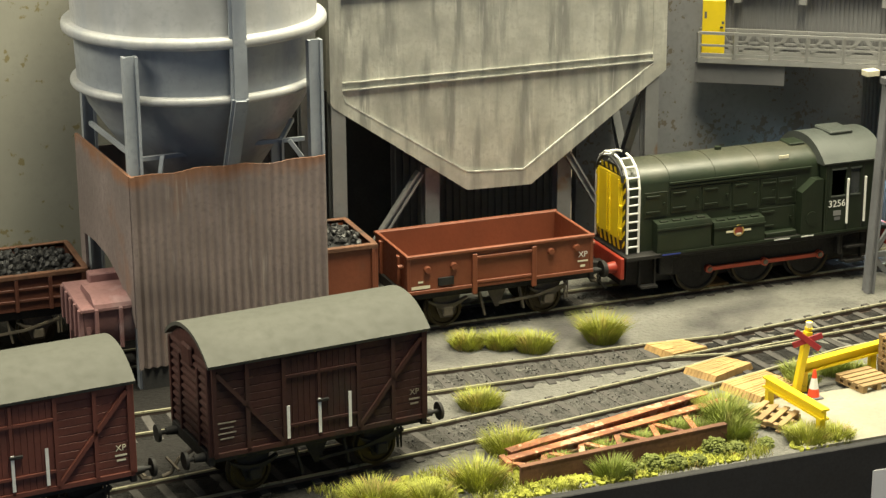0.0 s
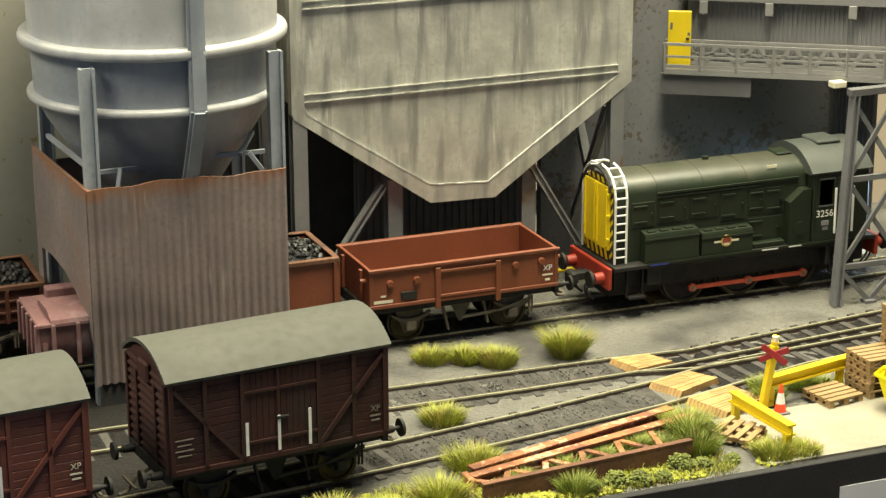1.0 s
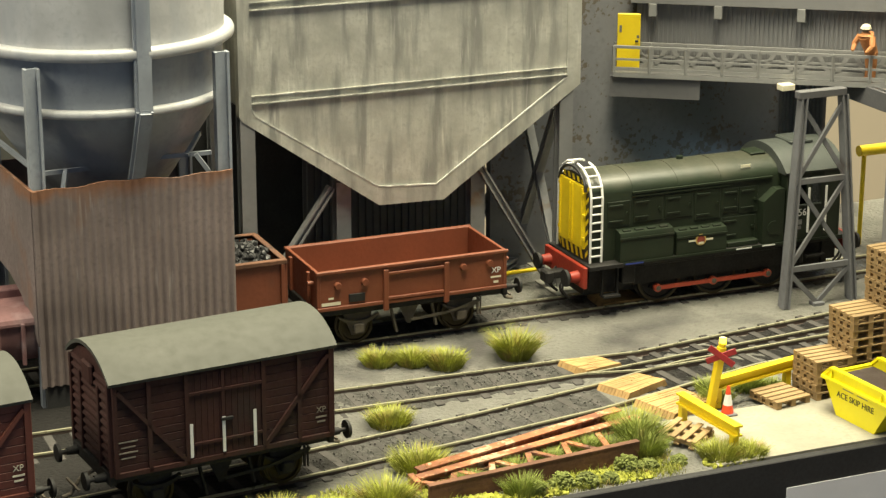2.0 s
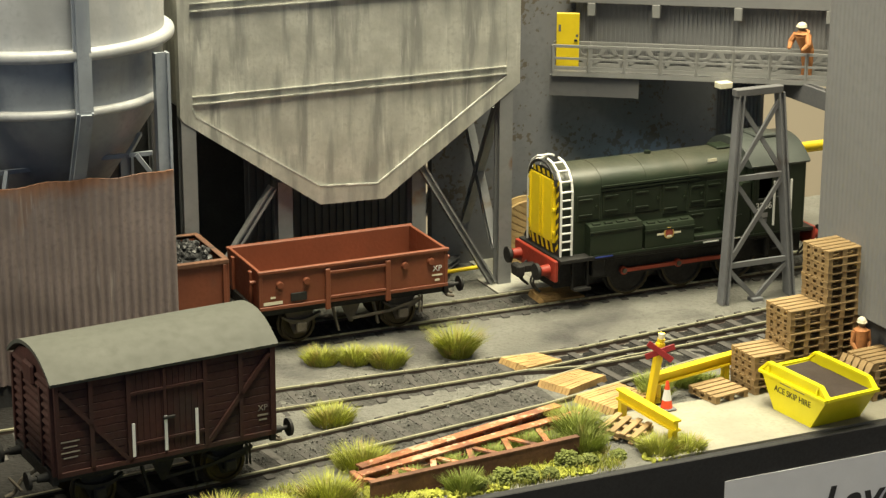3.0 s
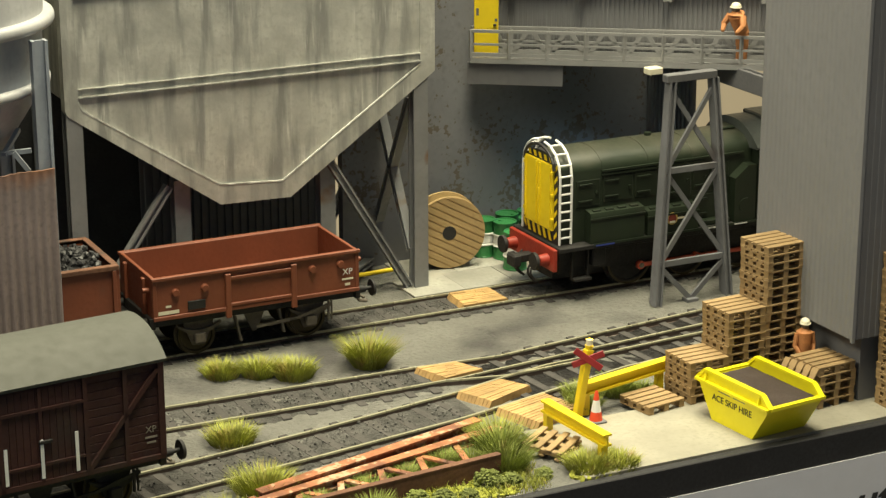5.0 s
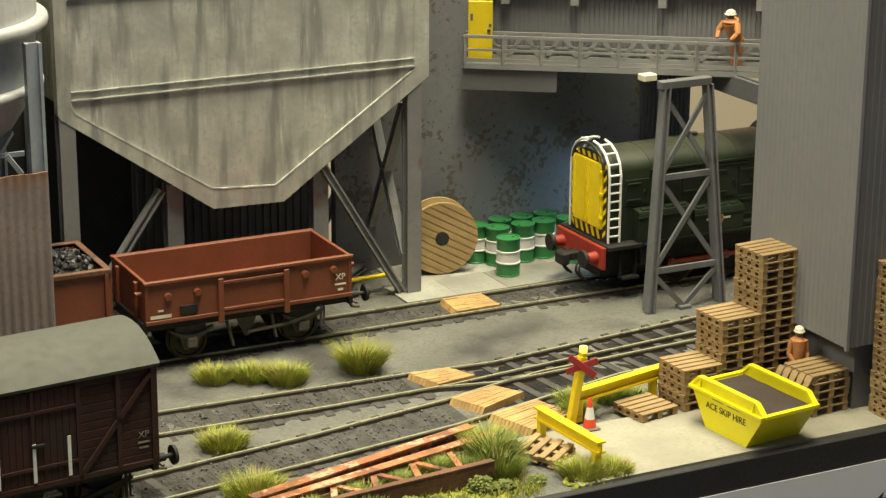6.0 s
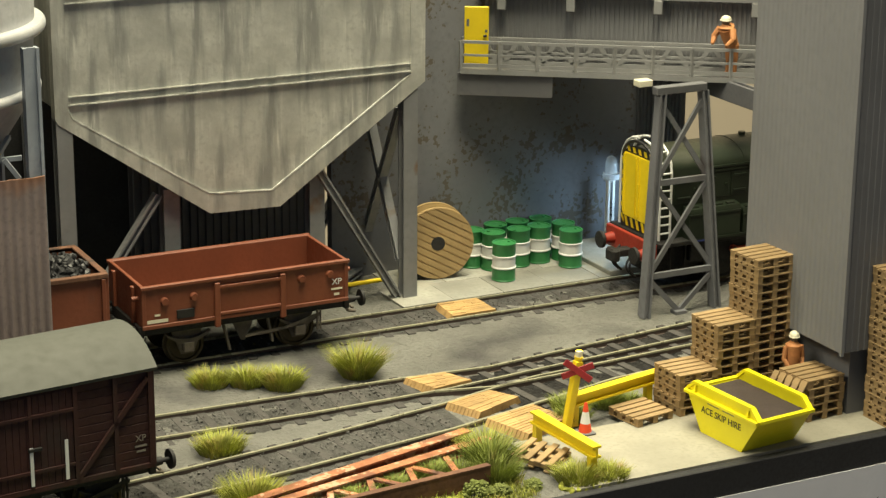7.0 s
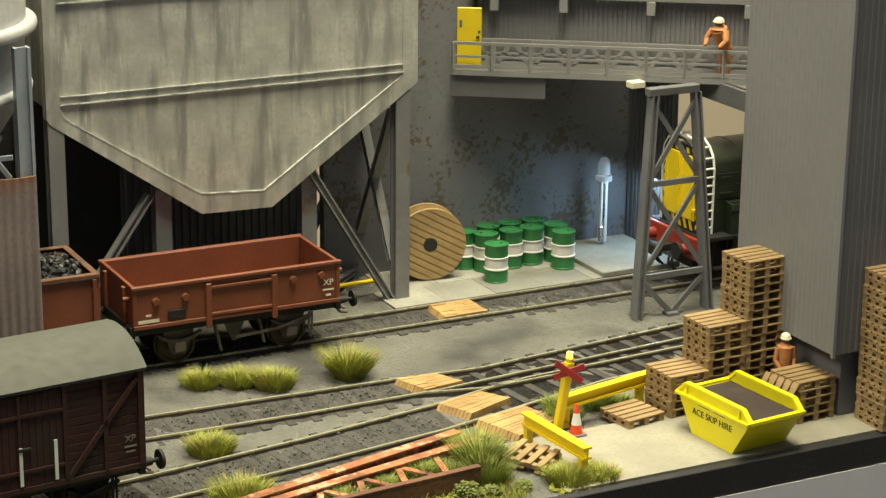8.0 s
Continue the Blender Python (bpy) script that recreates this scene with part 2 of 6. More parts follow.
BEAMGREY = mat("dark_grey_girder", (0.10, 0.10, 0.105), 0.6, vary=0.1, bump=0.05)
RAILGREY = mat("light_grey_railing", (0.24, 0.24, 0.235), 0.55, vary=0.1, bump=0.05)
FLUO = glow("cool_white_tube", (0.75, 0.88, 1.0), 1.5)
AMBER = glow("amber_lamp", (1.0, 0.68, 0.03), 8.0)
CLEAR = glass("clear_dome", (0.95, 0.97, 0.98), 0.0)
CLEAR.node_tree.nodes["Principled BSDF"].inputs["Alpha"].default_value = 0.32
PANE = glass("window_glass", (0.75, 0.82, 0.85))
CHROME = mat("bare_metal", (0.5, 0.5, 0.5), 0.3, 1.0, vary=0.1, bump=0.0)
HALLWALL = mat("cream_hall_wall", (0.44, 0.385, 0.30), 0.8, vary=0.05, scale=0.02, bump=0.0)
HALLFLOOR = mat("brown_hall_floor", (0.22, 0.17, 0.12), 0.5, vary=0.15, scale=0.05, bump=0.0)
BRASS = mat("gold_ring_paint", (0.48, 0.34, 0.09), 0.5, vary=0.1, scale=9, bump=0.0)
CREST = mat("crest_red", (0.20, 0.04, 0.025), 0.5, vary=0.3, scale=9, bump=0.0)
CREAM = mat("cream_letter_paint", (0.70, 0.66, 0.50), 0.5, vary=0.05, bump=0.0)
FADED = mat("faded_lettering", (0.24, 0.21, 0.17), 0.6, vary=0.3, scale=8, bump=0.0)
INK = mat("black_ink", (0.02, 0.02, 0.02), 0.5, vary=0.05, bump=0.0)
BLUEMARK = mat("blue_mark", (0.03, 0.05, 0.25), 0.5, vary=0.05, bump=0.0)


# ---- building helpers ----
def at(x, y, z, rx=0, ry=0, rz=0):
    return pose(x * S, y * S, z * S, rx, ry, rz)


def mesh_of(bm, material, smooth=0.6):
    bmesh.ops.scale(bm, vec=(S, S, S), verts=bm.verts)
    bmesh.ops.recalc_face_normals(bm, faces=bm.faces)
    me = bpy.data.meshes.new("mesh")
    bm.to_mesh(me)
    bm.free()
    me.materials.append(material)
    if smooth:
        me.shade_smooth()
        me.set_sharp_from_angle(angle=smooth)
    return me


def part(name, bm, material, parent, label="", m=None, smooth=0.6):
    """Links a bmesh as one mesh object under a thing or a part."""
    ob = new(name, bm if isinstance(bm, bpy.types.Mesh) else mesh_of(bm, material, smooth))
    ob.parent = parent
    if m is not None:
        ob.matrix_basis = m
    return tagged(ob, label)


def thing(name, label, category, m=None, group="", kind=""):
    ob = new(name)
    ob.empty_display_size = 0.01
    if m is not None:
        ob.matrix_basis = m
    return tagged(ob, label, category, group, kind)


def solid(name, bm, material, label, category, m=None, group="", kind="", smooth=0.6):
    ob = new(name, mesh_of(bm, material, smooth))
    if m is not None:
        ob.matrix_basis = m
    return tagged(ob, label, category, group, kind)


def BM():
    return bmesh.new()


def box(bm, x0, y0, z0, x1, y1, z1, bev=0.0):
    vs = [bm.verts.new(p) for p in ((x0, y0, z0), (x1, y0, z0), (x1, y1, z0), (x0, y1, z0), (x0, y0, z1), (x1, y0, z1), (x1, y1, z1), (x0, y1, z1))]
    fs = [bm.faces.new([vs[i] for i in f]) for f in ((3, 2, 1, 0), (4, 5, 6, 7), (0, 1, 5, 4), (1, 2, 6, 5), (2, 3, 7, 6), (3, 0, 4, 7))]
    if bev:
        es = list({e for f in fs for e in f.edges})
        bmesh.ops.bevel(bm, geom=es, offset=bev, segments=1, affect="EDGES")
    return bm


def bar(bm, p, q, w, h=None, up=(0, 0, 1)):
    """A square-edged bar from p to q, w wide and h high."""
    p, q, h = Vector(p), Vector(q), h or w
    d = (q - p).normalized()
    side = d.cross(Vector(up))
    if side.length < 1e-4:
        side = d.cross(Vector((0, 1, 0)))
    side.normalize()
    top = side.cross(d)
    vs = [bm.verts.new(c + side * (a * w / 2) + top * (b * h / 2)) for c in (p, q) for a, b in ((-1, -1), (1, -1), (1, 1), (-1, 1))]
    for f in ((0, 1, 2, 3), (7, 6, 5, 4), (0, 4, 5, 1), (1, 5, 6, 2), (2, 6, 7, 3), (3, 7, 4, 0)):
        bm.faces.new([vs[i] for i in f])
    return bm


def ibeam(bm, p, q, w, h, t=0.05, up=(0, 0, 1)):
    """A rolled H section from p to q, drawn out as one piece."""
    p, q = Vector(p), Vector(q)
    d = (q - p).normalized()
    side = d.cross(Vector(up))
    if side.length < 1e-4:
        side = d.cross(Vector((0, 1, 0)))
    side.normalize()
    top = side.cross(d)
    a, b, c = w / 2, h / 2, t / 2
    outline = [(-a, -b), (a, -b), (a, t - b), (c, t - b), (c, b - t), (a, b - t), (a, b), (-a, b), (-a, b - t), (-c, b - t), (-c, t - b), (-a, t - b)]
    ends = [[bm.verts.new(e + side * u + top * v) for u, v in outline] for e in (p, q)]
    n = len(outline)
    bm.faces.new(ends[0][::-1])
    bm.faces.new(ends[1])
    for i in range(n):
        bm.faces.new((ends[0][i], ends[0][(i + 1) % n], ends[1][(i + 1) % n], ends[1][i]))
    return bm


def tube(bm, p, q, r, r2=None, n=12, caps=True):
    p, q = Vector(p), Vector(q)
    d = q - p
    m = Matrix.Translation((p + q) / 2) @ d.to_track_quat("Z", "Y").to_matrix().to_4x4()
    bmesh.ops.create_cone(bm, cap_ends=caps, segments=n, radius1=r, radius2=r if r2 is None else r2, depth=d.length, matrix=m)
    return bm


def lathe(bm, profile, n=32, m=Matrix()):
    """Turns (radius, height) points round the z axis."""
    rings = [[bm.verts.new(m @ Vector((max(r, 1e-4) * math.cos(2 * math.pi * i / n), max(r, 1e-4) * math.sin(2 * math.pi * i / n), z))) for i in range(n)] for r, z in profile]
    for a, b in zip(rings, rings[1:]):
        for i in range(n):
            bm.faces.new((a[i], a[(i + 1) % n], b[(i + 1) % n], b[i]))
    bm.faces.new(rings[0][::-1])
    bm.faces.new(rings[-1])
    return bm


def prism(bm, pts, a, b, axis="x"):
    """A flat outline drawn out along an axis from a to b. For x the points are (y, z), for y (x, z), for z (x, y)."""
    def place(u, v, w):
        return {"x": (w, u, v), "y": (u, w, v), "z": (u, v, w)}[axis]
    lo, hi = ([bm.verts.new(place(u, v, w)) for u, v in pts] for w in (a, b))
    n = len(pts)
    bm.faces.new(lo[::-1])
    bm.faces.new(hi)
    for i in range(n):
        bm.faces.new((lo[i], lo[(i + 1) % n], hi[(i + 1) % n], hi[i]))
    return bm


def corrugated(bm, p, q, z0, z1, pitch=0.16, depth=0.05, thick=0.06):
    """An upright ribbed sheet over the plan line from p to q; its ribs stand out to the right of that line."""
    p, q = Vector((*p, 0)), Vector((*q, 0))
    d = q - p
    n = max(2, int(d.length / pitch))
    out = Vector((d.y, -d.x, 0)).normalized()
    front = []
    for i in range(n):
        for f, o in ((0.0, 0), (0.45, 0), (0.55, 1), (0.95, 1)):
            front.append(p + d * ((i + f) / n) + out * (depth * o))
    front.append(q.copy())
    back = [p - out * thick, q - out * thick]
    lo = [bm.verts.new((v.x, v.y, z0)) for v in front]
    hi = [bm.verts.new((v.x, v.y, z1)) for v in front]
    for i in range(len(front) - 1):
        bm.faces.new((lo[i], lo[i + 1], hi[i + 1], hi[i]))
    b = [bm.verts.new((v.x, v.y, z)) for v in back for z in (z0, z1)]
    bm.faces.new((b[0], b[1], b[3], b[2]))
    bm.faces.new((lo[0], hi[0], b[1], b[0]))
    bm.faces.new((lo[-1], b[2], b[3], hi[-1]))
    bm.faces.new([*hi, b[3], b[1]])
    bm.faces.new([*lo[::-1], b[0], b[2]])
    return bm


def text(name, body, size, material, parent, m, label=""):
    cu = bpy.data.curves.new("text", "FONT")
    cu.body, cu.size, cu.extrude = body, size * S, 0.004 * S
    cu.align_x, cu.align_y = "CENTER", "CENTER"
    cu.materials.append(material)
    ob = new(name, cu)
    ob.parent, ob.matrix_basis = parent, m
    return tagged(ob, label)


# ---- structure ----
def slab(name, x0, y0, z0, x1, y1, z1, material, label, category, bev=0.0):
    return solid(name, box(BM(), x0, y0, z0, x1, y1, z1, bev), material, label, category, kind="structure")


def ground_sheet():
    """The uneven yard surface on the baseboard."""
    bm = BM()
    nx, ny = 220, 96
    x0, x1, y0, y1 = -16.0, 24.0, -10.3, 7.2
    grid = [[bm.verts.new((x0 + (x1 - x0) * i / nx, y0 + (y1 - y0) * j / ny, 0)) for j in range(ny + 1)] for i in range(nx + 1)]
    for row in grid:
        for v in row:
            n = noise.noise(v.co * 0.55) + 0.5 * noise.noise(v.co * 1.7)
            v.co.z = -0.15 + 0.035 * n + (0.015 if v.co.x < 6.3 or v.co.y > -0.8 else 0.0)
    for i in range(nx):
        for j in range(ny):
            bm.faces.new((grid[i][j], grid[i + 1][j], grid[i + 1][j + 1], grid[i][j + 1]))
    bmesh.ops.solidify(bm, geom=bm.faces[:], thickness=0.3)
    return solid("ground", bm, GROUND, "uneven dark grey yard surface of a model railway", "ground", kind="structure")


ground_sheet()
slab("baseboard", -22, -10.3, -2.0, 30, 8.0, -0.5, BLACK, "black baseboard under the model yard", "baseboard")
slab("fascia", -22, -10.54, -9.0, 30, -10.31, -0.10, BLACK, "matt black front board of the layout", "fascia", 0.02)
slab("wall_back", 7.2, 5.2, -0.4, 16.9, 5.5, 16, WALL, "grey rendered wall with dark mould stains", "wall")
# Near-black colour stands in for the deep shade behind the hopper.
slab("wall_behind_hopper", -1.6, 6.3, -0.4, 7.1, 6.6, 16, SHADOW, "wall behind the hopper, coloured near black for its shade", "wall")
slab("wall_left", -20, 6.5, -0.4, -1.6, 6.8, 18, WALL_LEFT, "pale grey wall with ochre rust stains", "wall")
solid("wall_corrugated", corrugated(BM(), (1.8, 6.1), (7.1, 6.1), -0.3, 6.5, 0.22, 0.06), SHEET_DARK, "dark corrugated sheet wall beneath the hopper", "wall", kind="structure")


def end_wall():
    """The corrugated wall across the track, with an opening for the trains."""
    bm = BM()
    corrugated(bm, (16.8, 5.2), (16.8, 2.75), -0.3, 5.2, 0.2, 0.05)
    corrugated(bm, (16.8, 5.2), (16.8, 2.75), 5.2, 16, 0.2, 0.05)
    corrugated(bm, (16.8, 2.72), (16.8, -5.6), 5.2, 5.50, 0.2, 0.05)
    solid("wall_end", bm, SHEET_DARK, "dark corrugated end wall with a rail opening", "wall", kind="structure")
    b2 = BM()
    box(b2, 16.68, -5.6, 4.95, 16.95, 5.1, 5.5, 0.02)
    solid("lintel", b2, BEAMGREY, "dark grey girder over the rail opening", "girder", kind="structure")


end_wall()
apron = thing("concrete_apron", "pale concrete paving along the back wall", "apron", kind="structure")
for i in range(5):
    for j, (y0, y1) in enumerate(((2.15, 3.6), (3.61, 5.2))):
        x0 = 7.9 + 1.5 * i + 0.5 * j
        part("paving_slab", box(BM(), x0, y0, -0.3, x0 + 1.49, y1, -0.07 - 0.006 * ((i + j) % 2), 0.01), PAVING, apron)
slab("concrete_pad", 5.9, -10.28, -0.3, 24, -7.4, -0.06, PALE, "pale sandy concrete pad at the board edge", "pad")
# the hall round the layout
slab("hall_floor", -75, -80, -62, 95, 62, -60, HALLFLOOR, "brown hall floor", "floor")
slab("hall_wall_back", -75, 60, -60, 95, 62, 70, HALLWALL, "cream hall wall", "wall")
slab("hall_wall_side", 93, -80, -60, 95, 60, 70, HALLWALL, "cream hall wall", "wall")


# ---- track ----
def rail_line(pts, parent):
    """A bullhead rail along plan points: dark web and foot, bright head."""
    web, head = BM(), BM()
    for a, b in zip(pts, pts[1:]):
        bar(web, (*a, -0.10), (*b, -0.10), 0.05, 0.14)
        bar(web, (*a, -0.16), (*b, -0.16), 0.13, 0.03)
        bar(head, (*a, -0.022), (*b, -0.022), 0.062, 0.044)
    r = part("rail", web, RAIL_SIDE, parent)
    part("rail_head", head, RAIL, r, "worn shiny rail head")


def lerp(a, b, f):
    return tuple(u + (v - u) * f for u, v in zip(a, b))


def track(label, lines, sleepers):
    """lines: rails as point lists; sleepers: pairs of plan points."""
    tr = thing("railway_track", label, "track", kind="structure")
    for pts in lines:
        rail_line(pts, tr)
    cache = {}
    for p, q in sleepers:
        d = Vector(q) - Vector(p)
        key = round(d.length, 1)
        if key not in cache:
            cache[key] = mesh_of(box(BM(), -key / 2, -0.11, -0.26, key / 2, 0.11, -0.105, 0.012), SLEEPER)
        c = (Vector(p) + Vector(q)) / 2
        part("sleeper", cache[key], None, tr, m=at(c.x, c.y, 0.0, 0, 0, math.degrees(math.atan2(d.y, d.x))))
    return tr


def sleepers_along(a, b, step=0.62, half=0.95):
    a, b = Vector(a), Vector(b)
    d = b - a
    n = int(d.length / step)
    side = Vector((-d.y, d.x)).normalized() * half
    return [(tuple(a + d * (i / n) - side), tuple(a + d * (i / n) + side)) for i in range(n + 1)]


track("straight weathered running line beside the hopper", [[(-16, 0.583), (26, 0.583)], [(-16, 1.837), (26, 1.837)]], sleepers_along((-12, 1.21), (24, 1.21)))
R1 = [(-12, -2.45), (-0.5, -2.58), (5.5, -2.80), (7.7, -2.98), (10.8, -2.62), (14.1, -2.25), (24, -1.2)]
R2 = [(-12, -3.72), (-1, -3.86), (2.7, -3.94), (6.2, -3.90), (7.8, -3.72), (13.4, -3.20), (24, -2.2)]
R3 = [(-14, -7.14), (-4.0, -6.12), (-1.8, -5.86), (2.0, -5.36), (5.6, -4.72), (7.0, -4.35), (8.4, -4.05), (13.1, -3.72), (24, -2.75)]
R4 = [(-14, -8.47), (-4.5, -7.51), (-2.3, -7.26), (1.4, -6.77), (5.1, -6.20), (7.2, -5.70), (10.0, -5.0), (14, -4.6), (24, -3.6)]
FROG = [(5.8, -3.92), (7.2, -4.25), (9.6, -4.15)]
sl = sleepers_along((-12, -3.08), (5.4, -3.36)) + sleepers_along((-12, -7.6), (-3.2, -6.70)) + sleepers_along((-2.6, -6.62), (5.2, -5.45)) + sleepers_along((7.0, -4.25), (16, -3.2), 0.62, 1.6)
track("weathered siding turnout with worn rails", [R1, R2, R3, R4, FROG], sl)


def ballast_strip(a, b, x0, x1, z, label, material=None, margin=0.5):
    """Rough ballast between and beside two rails given as point lists."""
    def y_at(line, x):
        for p, q in zip(line, line[1:]):
            if p[0] <= x <= q[0]:
                return p[1] + (q[1] - p[1]) * (x - p[0]) / (q[0] - p[0])
        return line[-1][1]
    bm = BM()
    n, k = int((x1 - x0) / 0.14), 18
    rows = []
    for i in range(n + 1):
        x = x0 + (x1 - x0) * i / n
        ya, yb = y_at(a, x) + margin, y_at(b, x) - margin
        rows.append([])
        for j in range(k + 1):
            v = Vector((x, ya + (yb - ya) * j / k, 0))
            edge = min(j, k - j) / 3
            h = z + 0.020 * noise.noise(v * 3.1) + 0.018 * noise.noise(v * 8.0) - 0.09 * max(0.0, 1 - edge)
            rows[-1].append(bm.verts.new((x, v.y + 0.06 * noise.noise(v * 2.0), h)))
    for p, q in zip(rows, rows[1:]):
        for j in range(k):
            bm.faces.new((p[j], p[j + 1], q[j + 1], q[j]))
    bmesh.ops.solidify(bm, geom=bm.faces[:], thickness=0.1)
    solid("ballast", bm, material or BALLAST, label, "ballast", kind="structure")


ballast_strip(R1, R2, -12, 5.6, -0.116, "dark ballast packed between the siding rails")
ballast_strip(R3, R4, -13, 5.6, -0.116, "dark ballast packed between the van siding rails")
ballast_strip([(-16, 1.837), (26, 1.837)], [(-16, 0.583), (26, 0.583)], -14, 20, -0.112, "dark ballast packed between the running rails")
ballast_strip(R1, R4, 6.6, 17, -0.142, "black ballast under the turnout sleepers", SOOT, 0.45)


def stones():
    """Loose ballast stones and grit along the tracks."""
    rnd = random.Random(21)
    bm = BM()
    for _ in range(1000):
        x = rnd.uniform(-3, 13)
        line = rnd.choice((1.21, -3.25, -3.3, -6.5 + 0.16 * (x + 2), -6.5 + 0.16 * (x + 2)))
        y = line + rnd.gauss(0, 0.30)
        if x > 5.3 and -7.5 < y < -2.4:
            continue
        r = rnd.uniform(0.012, 0.035)
        c = Vector((x, y, -0.085 if abs(y - line) < 0.7 else -0.12))
        for v in bmesh.ops.create_icosphere(bm, subdivisions=1, radius=r, matrix=Matrix.Translation(c))["verts"]:
            v.co = c + (v.co - c) * rnd.uniform(0.6, 1.25)
    solid("loose_stones", bm, BALLAST, "loose dark stones scattered along the tracks", "stones", kind="stuff", smooth=0)


stones()


def far_yellow_band():
    # Painted bar on added posts, in place of a glowing yellow strip light.
    t = thing("handrail", "yellow bar on posts standing in for a strip light beyond the opening", "handrail")
    part("rail", tube(BM(), (18.4, 3.2, 2.80), (22.0, 3.2, 2.80), 0.17), YELLOW, t)
    for x in (18.6, 20.2, 21.8):
        part("post", tube(BM(), (x, 3.2, -0.15), (x, 3.2, 2.8), 0.07), YELLOW, t)


far_yellow_band()


# ---- hopper over the yard ----
def hopper_house():
    t = thing("coal_hopper", "weathered grey steel loading hopper on girder legs", "hopper")
    y0, y1 = 2.8, 6.0
    V = [(-0.75, 5.75), (2.85, 3.1), (4.72, 3.08), (8.5, 5.85)]
    part("plate", prism(BM(), [(-0.85, 12.0), (-0.85, 5.9), *V, (8.5, 12.0)], y0 + 0.05, y1, "y"), HOPPER, t)
    bm = BM()
    outer = [(-1.06, 12.0), (-1.06, 5.74), (-0.98, 5.60), (2.82, 2.94), (4.72, 2.90), (8.82, 5.78), (8.82, 12.0)]
    inner = [(-0.72, 12.0), (-0.72, 5.95), (-0.62, 5.72), (2.82, 3.46), (4.50, 3.36), (8.40, 6.0), (8.40, 12.0)]
    for i in range(len(outer) - 1):
        prism(bm, [outer[i], outer[i + 1], inner[i + 1], inner[i]], y0, y0 + 0.3, "y")
    part("frame", bm, HOPPER, t)
    for z0, z1, z2 in ((6.04, 6.16, 0.09), (8.50, 8.62, 0.09)):
        bm = BM()
        bar(bm, (-0.72, y0 + 0.04, z0), (8.42, y0 + 0.04, z0 + 0.02), 0.12, 0.05)
        bar(bm, (-0.72, y0 + 0.05, z1 + 0.08), (8.42, y0 + 0.05, z1 + 0.10), 0.09, 0.05)
        st = part("stiffener", bm, HOPPER, t)
        part("worn_edge", bar(BM(), (-0.70, y0 - 0.025, z0 + 0.026), (8.40, y0 - 0.025, z0 + 0.046), 0.02, 0.03), CHIPPED, st, "chipped pale edge")
        part("worn_edge", bar(BM(), (-0.70, y0 - 0.005, z1 + 0.10), (8.40, y0 - 0.002, z1 + 0.125), 0.02, 0.025), CHIPPED, st, "chipped pale edge")
    for a, b in zip(inner[1:-1], inner[2:-1]):
        part("worn_edge", bar(BM(), (a[0], y0 + 0.012, a[1]), (b[0], y0 + 0.012, b[1]), 0.035, 0.045, (0, 1, 0)), CHIPPED, t, "chipped pale edge")

    def leg(x, y, top, w=0.40):
        part("leg", ibeam(BM(), (x, y, -0.16), (x, y, top), w, 0.36, 0.06, (0, 1, 0)), STEEL, t)
        part("foot_plate", box(BM(), x - 0.25, y - 0.24, -0.2, x + 0.25, y + 0.24, -0.10, 0.02), STEEL, t)
    for y in (y0 + 0.2, y1 - 0.3):
        leg(-0.84, y, 5.72)
        leg(8.42, y, 5.6, 0.40)
    for x, top in ((1.92, 3.6), (5.88, 4.0)):
        leg(x, 3.3, top, 0.42)
    for p, q in (((1.56, 3.12, 3.5), (-0.92, 3.12, -0.05)), ((5.84, 3.0, 3.72), (8.12, 3.0, -0.05)),
                 ((8.30, 3.2, 5.0), (8.30, 5.6, 0.6)), ((8.30, 5.6, 5.2), (8.30, 3.2, 0.9)), ((8.2, 5.6, 3.6), (6.4, 5.6, 0.1)), ((6.5, 3.4, 0.3), (8.2, 5.5, 0.0))):
        part("brace", ibeam(BM(), p, q, 0.24, 0.20, 0.05), STEEL, t)
    part("yellow_pipe", tube(BM(), (5.2, 3.4, 0.30), (8.15, 3.5, 0.30), 0.06), YELLOW, t, "yellow handrail pipe")


hopper_house()


# ---- silo tower ----
def wavy(bm, x0, x1, y, z0, z1, pitch=0.21):
    """A softly corrugated sheet facing the viewer, its ribs fading towards the top."""
    n, k = int((x1 - x0) / pitch) * 6, 6
    rows = []
    for j in range(k + 1):
        f = j / k
        amp = 0.042 * (1.0 - 0.65 * f)
        rows.append([(x0 + (x1 - x0) * i / n, y + amp * math.sin(2 * math.pi * i / 6) + 0.03 * noise.noise(Vector((i * 0.02, f * 2, 1))), z0 + (z1 - z0) * f) for i in range(n + 1)])
    vs = [[bm.verts.new(p) for p in row] for row in rows]
    back = [[bm.verts.new((p[0], p[1] + 0.05, p[2])) for p in row] for row in (rows[0], rows[-1])]
    for a, b in zip(vs, vs[1:]):
        for i in range(n):
            bm.faces.new((a[i], a[i + 1], b[i + 1], b[i]))
    for i in range(n):
        bm.faces.new((back[0][i], back[0][i + 1], back[1][i + 1], back[1][i]))
        bm.faces.new((vs[-1][i], vs[-1][i + 1], back[1][i + 1], back[1][i]))
        bm.faces.new((vs[0][i], vs[0][i + 1], back[0][i + 1], back[0][i]))


